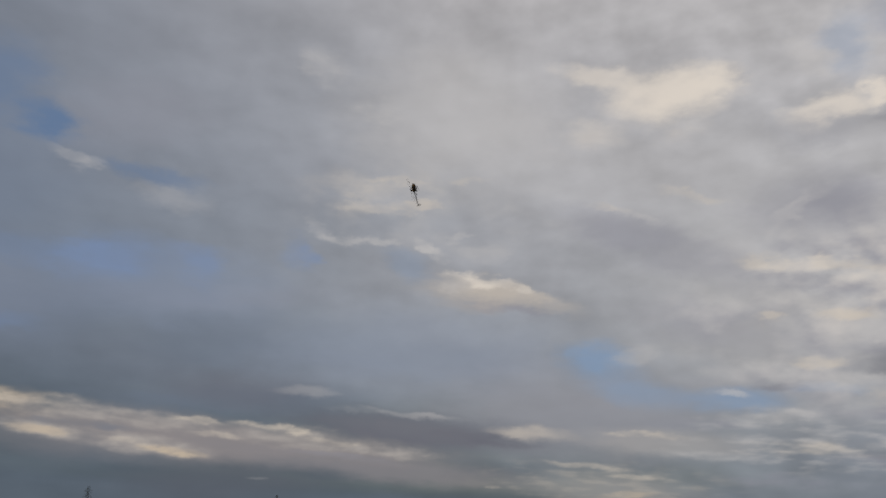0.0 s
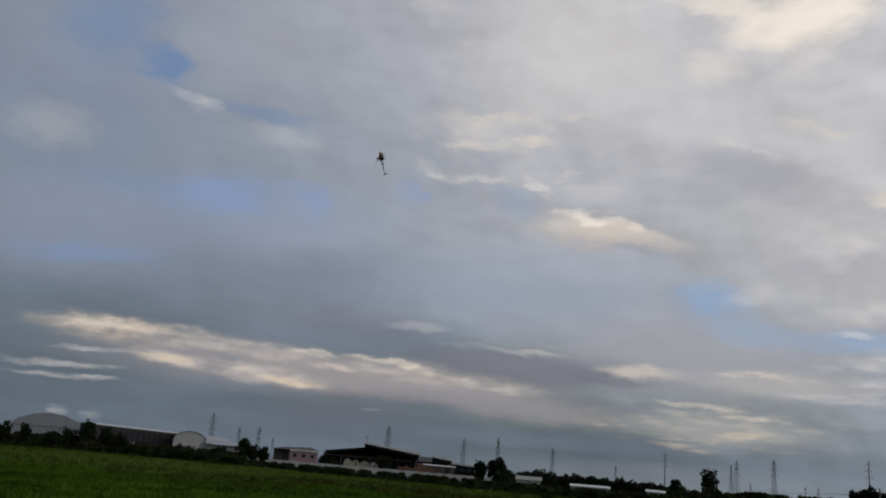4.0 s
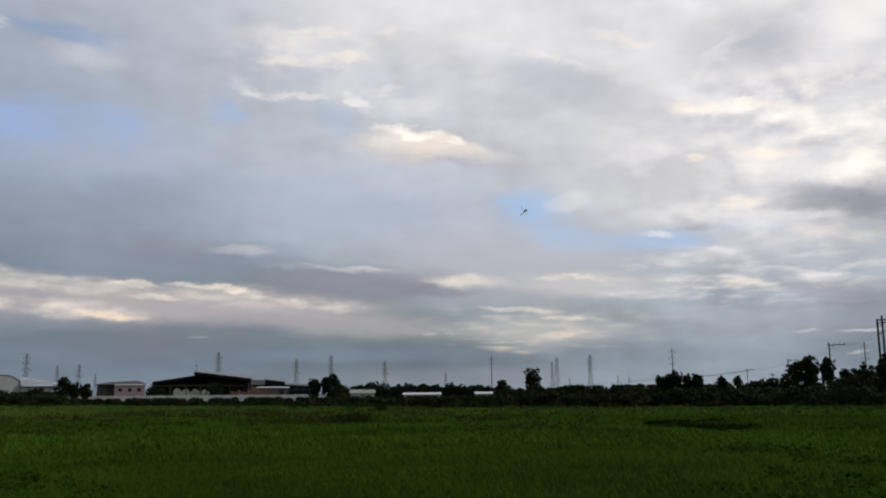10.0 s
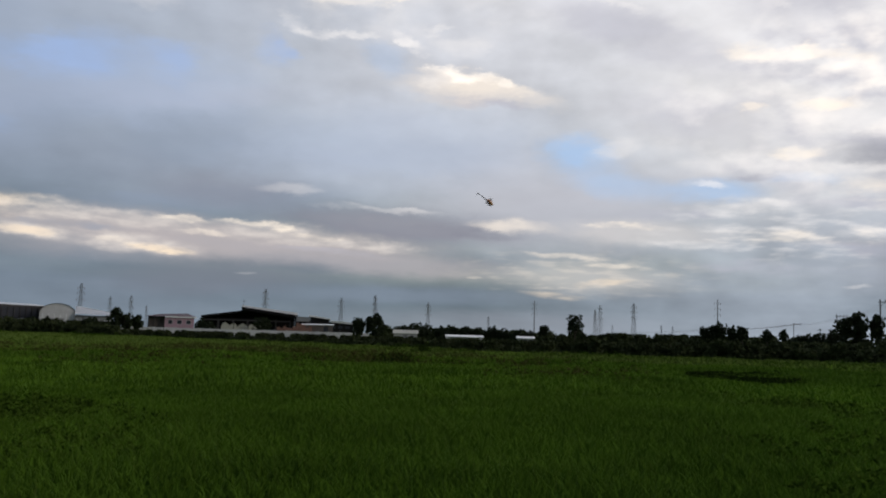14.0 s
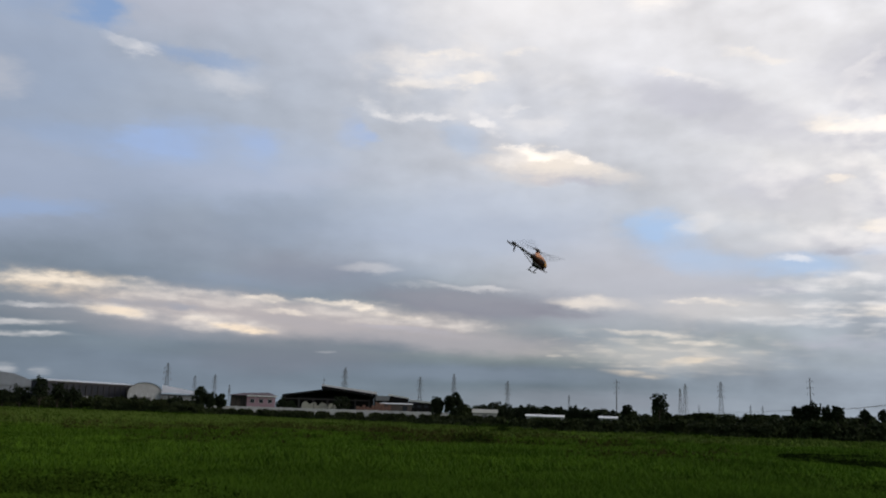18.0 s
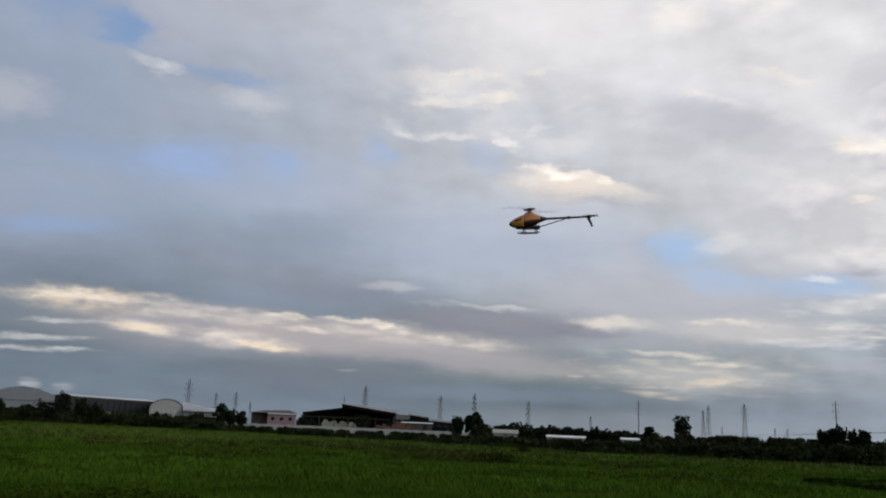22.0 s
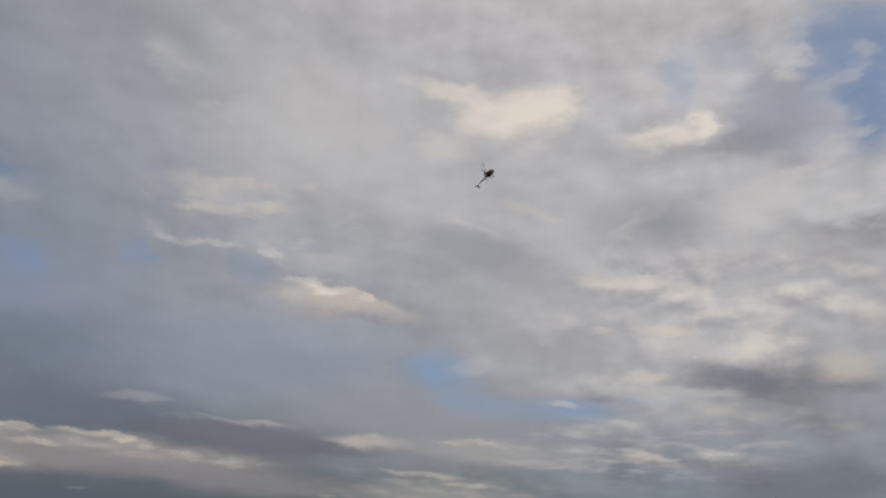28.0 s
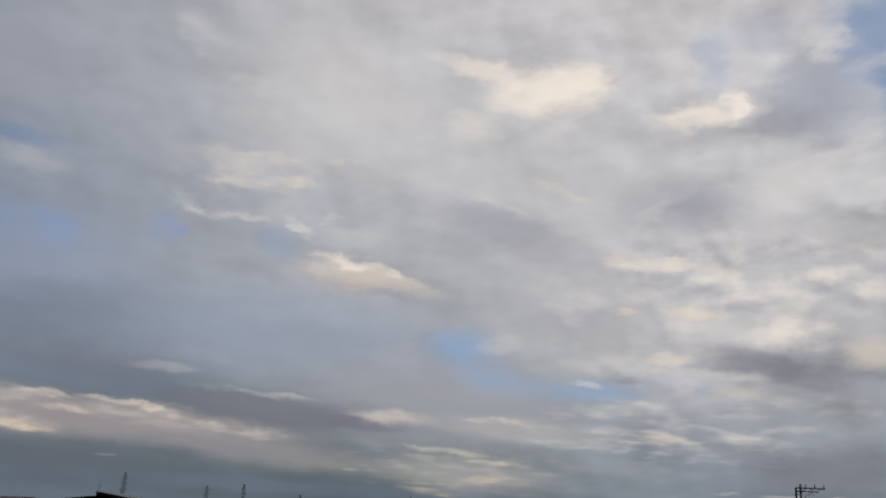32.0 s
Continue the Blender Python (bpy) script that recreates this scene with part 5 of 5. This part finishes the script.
def build_helicopter():
    t = thing("model_helicopter", Matrix(), "orange and yellow model helicopter with black tail boom, in flight", "model helicopter")
    # x, top, underside and half width of the canopy, from the nose back to the boom
    hull = ((0.3, -0.022, -0.042, 0.01), (0.285, 0.0, -0.058, 0.032), (0.255, 0.024, -0.075, 0.055), (0.21, 0.05, -0.09, 0.072), (0.15, 0.077, -0.097, 0.085),
            (0.09, 0.1, -0.097, 0.09), (0.03, 0.117, -0.092, 0.088), (-0.03, 0.12, -0.076, 0.078), (-0.09, 0.103, -0.05, 0.061), (-0.15, 0.08, -0.018, 0.043),
            (-0.21, 0.058, 0.006, 0.026), (-0.26, 0.046, 0.017, 0.018))
    xs, tops, unders, widths = (np.array(c)[::-1] for c in zip(*hull))

    def ring(x, swell=0.0):
        top, under, w = (float(np.interp(x, xs, c)) for c in (tops, unders, widths))
        return x, (top + under) / 2, w + swell, (top - under) / 2 + swell

    front = part("canopy_nose", lathe([ring(x) for x in np.linspace(0.1, 0.286, 12)], 24, -50, 230), YELLOW, t, "yellow painted canopy nose")
    part("nose_cap", lathe([ring(x, 0.001) for x in np.linspace(0.272, 0.3, 5)], 16), CARBON, front, "black nose tip")
    part("canopy", lathe([ring(x) for x in np.linspace(-0.15, 0.0995, 12)], 22, -4, 184), ORANGE, t, "orange painted canopy top")
    for turn in (18, 138):
        part("side_window", lathe([ring(x, 0.0015) for x in np.linspace(0.135, 0.225, 6)], 6, turn, turn + 24), SMOKED, front, "smoked canopy window")
    part("tail_cone", lathe([ring(x, 0.0005) for x in np.linspace(-0.26, -0.145, 7)], 16), MAROON_SHADE, t, "dark red tapering rear of the canopy")
    # really dark red below, but reaching up the sides to imitate shade
    part("belly", lathe([ring(x, -0.001) for x in np.linspace(-0.15, 0.1, 10)], 18, 182, 358), MAROON_SHADE, t, "dark red underside, darkened further for shade")
    # the yellow nose's shaded underside, put into a dark colour
    part("chin", lathe([ring(x, -0.001) for x in np.linspace(0.1, 0.28, 9)], 14, 228, 312), MAROON_SHADE, front, "underside of the nose, coloured dark for shade")
    part("mast_fairing", lathe([(x, 0.112, 0.03 * (1 - (x / 0.075) ** 2) + 0.004, 0.026 * (1 - (x / 0.075) ** 2) + 0.004) for x in np.linspace(-0.075, 0.075, 7)], 12), ORANGE, t)
    part("frame_plate", boxed(-0.14, 0.1, -0.03, 0.03, -0.115, -0.06, bevel=0.006), CARBON, t)
    part("battery_tray", boxed(0.02, 0.2, -0.028, 0.028, -0.108, -0.085, bevel=0.005), CARBON, t)
    part("tail_boom", bar((-0.18, 0, 0.03), (-0.85, 0, 0.045), 0.017, 0.013, 10), CARBON, t)
    for s in (-1, 1):
        part("boom_strut", bar((-0.1, 0.035 * s, -0.09), (-0.56, 0.012 * s, 0.035), 0.007, n=6), SKID, t)
    part("boom_clamp", bar((-0.545, 0, 0.038), (-0.58, 0, 0.039), 0.024, n=10), CARBON, t)
    part("tail_gearbox", boxed(-0.885, -0.825, -0.02, 0.025, 0.025, 0.07, bevel=0.008), CARBON, t)
    fin = slab([(-0.83, 0.03), (-0.875, 0.03), (-0.92, -0.095), (-0.892, -0.1)], 0.008)
    part("tail_fin", fin, CARBON, t, m=pose(0, -0.03, 0))
    rotor = part("tail_rotor", bar((0, 0.0, 0), (0, 0.035, 0), 0.012, n=8), ALLOY, t, m=pose(-0.855, 0.03, 0.048))
    for s in (0, 180):
        bm = slab([(-0.012, 0.015), (0.016, 0.02), (0.014, 0.125), (-0.006, 0.128)], 0.005)
        part("tail_blade", bm, CARBON, rotor, m=pose(0, 0.028, 0) @ pose(0, 0, 0, 0, s, 0))
    for s in (-1, 1):
        bm = bmesh.new()
        pts = [(-0.12, -0.165), (0.11, -0.165), (0.15, -0.158), (0.175, -0.145)]
        for (xa, za), (xb, zb) in zip(pts, pts[1:]):
            tube(bm, (xa, 0.1 * s, za), (xb, 0.1 * s, zb), 0.0075, n=8)
        part("skid", bm, SKID, t)
        for x in (-0.085, 0.09):
            bm = bar((x, 0.03 * s, -0.1), (x, 0.07 * s, -0.122), 0.009, 0.008, 6)
            tube(bm, (x, 0.07 * s, -0.122), (x, 0.1 * s, -0.165), 0.008, 0.008, 6)
            part("skid_strut", bm, CARBON, t)
    part("mast", bar((0, 0, 0.1), (0, 0, 0.17), 0.008, n=8), ALLOY, t)
    part("swashplate", bar((0, 0, 0.136), (0, 0, 0.146), 0.03, n=14), CARBON, t)
    for s in (0, 120, 240):
        c, k = math.cos(radians(s)), math.sin(radians(s))
        part("control_link", bar((0.03 * c, 0.03 * k, 0.142), (0.02 * c, 0.02 * k, 0.168), 0.003, n=5), ALLOY, t)
    head = part("rotor_head", boxed(-0.05, 0.05, -0.02, 0.02, -0.018, 0.02, bevel=0.006), CARBON, t, m=pose(0, 0, 0.172))
    blades_of_head = []
    for s in (0, 180):
        grip = bar((0.045, 0, 0), (0.12, 0, 0), 0.015, 0.012, 8)
        part("blade_grip", grip, ALLOY, head, m=pose(0, 0, 0, 0, 0, s))
        bm = slab([(0.03, -0.009), (0.1, -0.012), (0.15, -0.018), (0.63, -0.018), (0.64, -0.011), (0.64, 0.015), (0.15, 0.017), (0.1, 0.012), (0.03, 0.009)], 0.006)
        blades_of_head.append((s, part("main_blade", bm, CARBON, head)))
    return t, head, blades_of_head, rotor


helicopter, main_rotor, main_blades, tail_rotor = build_helicopter()


def motions():
    walk(helicopter, [
        (0, pose(-4.00, 38.56, 17.76, 163, -71, 173)),
        (0.5, pose(-6.45, 36.93, 15.56, 160, -64, 178)),
        (1, pose(-5.28, 38.86, 16.63, 172, -76, 167)),
        (1.5, pose(-2.27, 40.34, 16.31, -89, -48, 70)),
        (2, pose(-0.79, 41.57, 16.01, -85, -50, 62)),
        (2.5, pose(-3.44, 40.85, 17.58, -148, -70, 127)),
        (3, pose(-8.24, 38.42, 16.43, -179, -49, 162)),
        (3.5, pose(-10.90, 37.78, 16.37, 167, -73, 179)),
        (5.5, pose(-9.59, 43.01, 14.79, 167, -55, 173)),
        (6, pose(-9.24, 42.77, 15.78, 179, -64, 165)),
        (6.5, pose(-6.13, 44.93, 17.34, -138, -80, 119)),
        (7, pose(-2.36, 47.54, 16.91, -75, -55, 52)),
        (7.5, pose(-0.82, 47.93, 15.83, -118, -76, 94)),
        (8, pose(-2.77, 48.24, 14.46, -160, -54, 141)),
        (8.5, pose(-1.54, 50.24, 14.94, -152, -68, 130)),
        (9, pose(2.12, 50.34, 14.48, -104, -71, 77)),
        (9.5, pose(6.27, 60.34, 14.39, -69, -43, 33)),
        (10, pose(8.28, 72.95, 16.91, -85, -32, 56)),
        (10.5, pose(8.33, 82.92, 18.33, -107, -34, 94)),
        (11, pose(6.82, 88.39, 17.12, -105, -40, 85)),
        (11.17, pose(6.37, 89.09, 17.16, -44, -58, 9)),
        (11.33, pose(5.92, 89.79, 17.21, -3, -27, -47)),
        (11.5, pose(5.47, 90.49, 17.25, -0, 15, -75)),
        (11.77, pose(4.87, 86.74, 17.17, -51, 27, -64)),
        (12, pose(4.36, 83.46, 17.10, -100, 41, -67)),
        (12.5, pose(3.49, 73.51, 16.08, -94, 48, -54)),
        (12.77, pose(3.03, 73.76, 14.80, -40, 30, -50)),
        (13, pose(2.64, 73.97, 13.69, 1, 18, -60)),
        (13.5, pose(1.69, 59.30, 10.60, 2, 30, -53)),
        (14.5, pose(-0.06, 39.43, 7.95, 4, 32, 5)),
        (15.5, pose(-1.78, 19.52, 5.31, 6, 22, 64)),
        (16, pose(-1.91, 15.67, 5.06, 8, 27, 69)),
        (16.5, pose(-1.65, 14.17, 5.14, 2, 28, 67)),
        (17, pose(-1.10, 13.64, 5.11, -1, 16, 66)),
        (17.5, pose(-0.58, 14.15, 5.25, -3, 10, 66)),
        (18, pose(-0.24, 14.06, 4.07, 0, 6, 66)),
        (18.5, pose(-0.22, 14.48, 3.72, 1, -1, 68)),
        (19, pose(-0.57, 15.03, 4.47, 0, 2, 67)),
        (19.5, pose(-1.02, 14.39, 4.88, -2, 2, 71)),
        (19.6, pose(-1.15, 14.46, 4.96, -4, 1, 109)),
        (19.7, pose(-1.20, 14.66, 5.05, -6, -0, -177)),
        (19.8, pose(-1.27, 14.64, 5.04, -5, -5, -151)),
        (19.9, pose(-1.28, 14.50, 4.89, -3, 1, -95)),
        (20, pose(-1.21, 13.93, 4.68, 3, 1, -53)),
        (20.1, pose(-1.25, 14.93, 5.00, 6, 0, -15)),
        (20.2, pose(-1.21, 14.07, 5.01, 5, 1, 14)),
        (20.3, pose(-1.22, 14.23, 5.18, 4, 1, 72)),
        (20.4, pose(-1.15, 14.28, 5.11, -7, 1, 119)),
        (20.5, pose(-1.17, 14.01, 4.70, -7, 4, -164)),
        (20.6, pose(-1.15, 13.84, 4.34, -6, -3, -146)),
        (20.7, pose(-1.10, 13.46, 4.19, -2, 3, -99)),
        (20.8, pose(-1.01, 13.32, 4.40, 5, 2, -49)),
        (20.9, pose(-1.00, 13.49, 5.11, 7, 3, -6)),
        (21, pose(-1.01, 13.76, 5.78, 4, 1, 47)),
        (21.1, pose(-0.86, 12.05, 5.43, -0, -2, 97)),
        (21.2, pose(-0.85, 12.44, 5.34, -5, -5, 143)),
        (21.3, pose(-0.90, 13.40, 4.96, -5, -3, -169)),
        (21.4, pose(-0.85, 12.70, 3.92, -6, -0, -113)),
        (21.5, pose(-0.83, 12.15, 3.30, 1, -1, -72)),
        (21.6, pose(-0.93, 13.69, 3.40, 4, -2, -19)),
        (21.7, pose(-0.70, 12.67, 3.44, 6, -0, 23)),
        (21.8, pose(-0.62, 11.58, 3.66, 3, -0, 78)),
        (21.9, pose(-0.58, 11.82, 4.14, -7, -1, 123)),
        (22, pose(-0.63, 12.26, 4.60, -8, 5, -168)),
        (22.1, pose(-0.58, 11.55, 4.41, -6, 2, -136)),
        (22.2, pose(-0.55, 11.58, 4.09, 0, 9, -88)),
        (22.3, pose(-0.44, 10.84, 3.60, 0, -1, -47)),
        (22.4, pose(-0.40, 11.57, 3.65, 6, -4, -5)),
        (22.5, pose(-0.37, 11.35, 3.77, -0, 0, 52)),
        (22.6, pose(-0.29, 10.64, 4.01, -4, 1, 101)),
        (22.7, pose(-0.34, 10.97, 4.49, -6, -0, 150)),
        (22.8, pose(-0.36, 10.35, 4.34, -7, 0, -165)),
        (22.9, pose(-0.26, 10.93, 4.04, -3, -0, -110)),
        (23, pose(-0.22, 10.61, 3.26, 6, -6, -63)),
        (23.1, pose(-0.21, 11.04, 2.88, 7, -7, -18)),
        (23.2, pose(-0.20, 10.59, 2.64, 6, -0, 30)),
        (23.3, pose(-0.23, 10.36, 2.54, 1, -4, 85)),
        (23.4, pose(-0.22, 10.68, 2.75, -7, 6, 129)),
        (23.5, pose(-0.33, 10.42, 3.15, -7, 7, -165)),
        (23.6, pose(-0.45, 10.24, 3.76, -7, -1, -130)),
        (23.7, pose(-0.65, 10.34, 4.45, -0, -0, -100)),
        (23.8, pose(-0.65, 9.13, 4.88, 1, -3, -69)),
        (23.9, pose(-0.68, 8.20, 5.18, 5, -0, -62)),
        (24.3, pose(-0.62, 6.76, 6.71, 12, 11, -63)),
        (24.47, pose(-0.85, 7.14, 6.72, 18, 12, -18)),
        (24.63, pose(-1.08, 7.51, 6.72, 24, 8, 26)),
        (24.8, pose(-1.37, 8.40, 7.06, 5, -7, 74)),
        (24.9, pose(-1.57, 9.31, 7.67, -4, 3, 69)),
        (25, pose(-1.21, 8.86, 7.48, 8, 3, 69)),
        (25.1, pose(-1.15, 9.15, 7.84, 3, 3, 73)),
        (25.2, pose(-1.07, 8.82, 7.64, 20, 11, 48)),
        (25.4, pose(-1.04, 10.58, 8.57, 3, 37, 30)),
        (25.5, pose(-0.90, 10.42, 8.34, 28, 22, 43)),
        (26, pose(0.17, 10.91, 8.22, -1, 13, 63)),
        (26.5, pose(1.43, 13.90, 9.46, 5, 22, 59)),
        (27.17, pose(3.04, 20.62, 12.00, -26, -4, 36)),
        (27.83, pose(4.67, 27.36, 14.56, -46, -44, 30)),
        (28.5, pose(6.30, 34.11, 17.13, -119, -80, 83)),
        (28.7, pose(4.55, 28.72, 16.03, -84, -116, 45)),
        (29, pose(2.79, 24.24, 14.44, 65, -59, -109)),
        (29.2, pose(1.89, 22.42, 13.52, -101, -88, 74)),
        (29.5, pose(0.89, 21.68, 12.71, -127, -84, 82)),
        (29.7, pose(0.33, 21.69, 12.04, -125, -82, 93)),
        (30, pose(0.44, 22.68, 10.91, -176, -62, 127)),
        (30.5, pose(2.00, 30.33, 12.19, -147, -48, 120)),
        (31, pose(4.29, 37.75, 14.40, -124, -39, 110)),
        (31.17, pose(4.17, 36.51, 15.46, -61, -25, 76)),
        (31.33, pose(4.05, 35.34, 16.62, -16, 3, 72)),
        (31.5, pose(3.93, 34.16, 17.77, 33, 25, 91)),
        (32, pose(3.34, 30.39, 24.16, 30, 12, 87)),
    ])
    spin = [i / 30 for i in range(961)]
    walk(main_rotor, [(s, pose(0, 0, 0.172, 0, 0, 88.0 * i % 360)) for i, s in enumerate(spin)])
    # the head turns under the blades, which run ahead of it
    for start, blade in main_blades:
        walk(blade, [(s, pose(0, 0, 0, 0, 0, start + 88.0 * i % 360) @ pose(0, 0, -0.003, -94, 0, 0)) for i, s in enumerate(spin)])
    walk(tail_rotor, [(s, pose(-0.855, 0.03, 0.048, 0, 88.5 * i % 360, 0)) for i, s in enumerate(spin)])


motions()
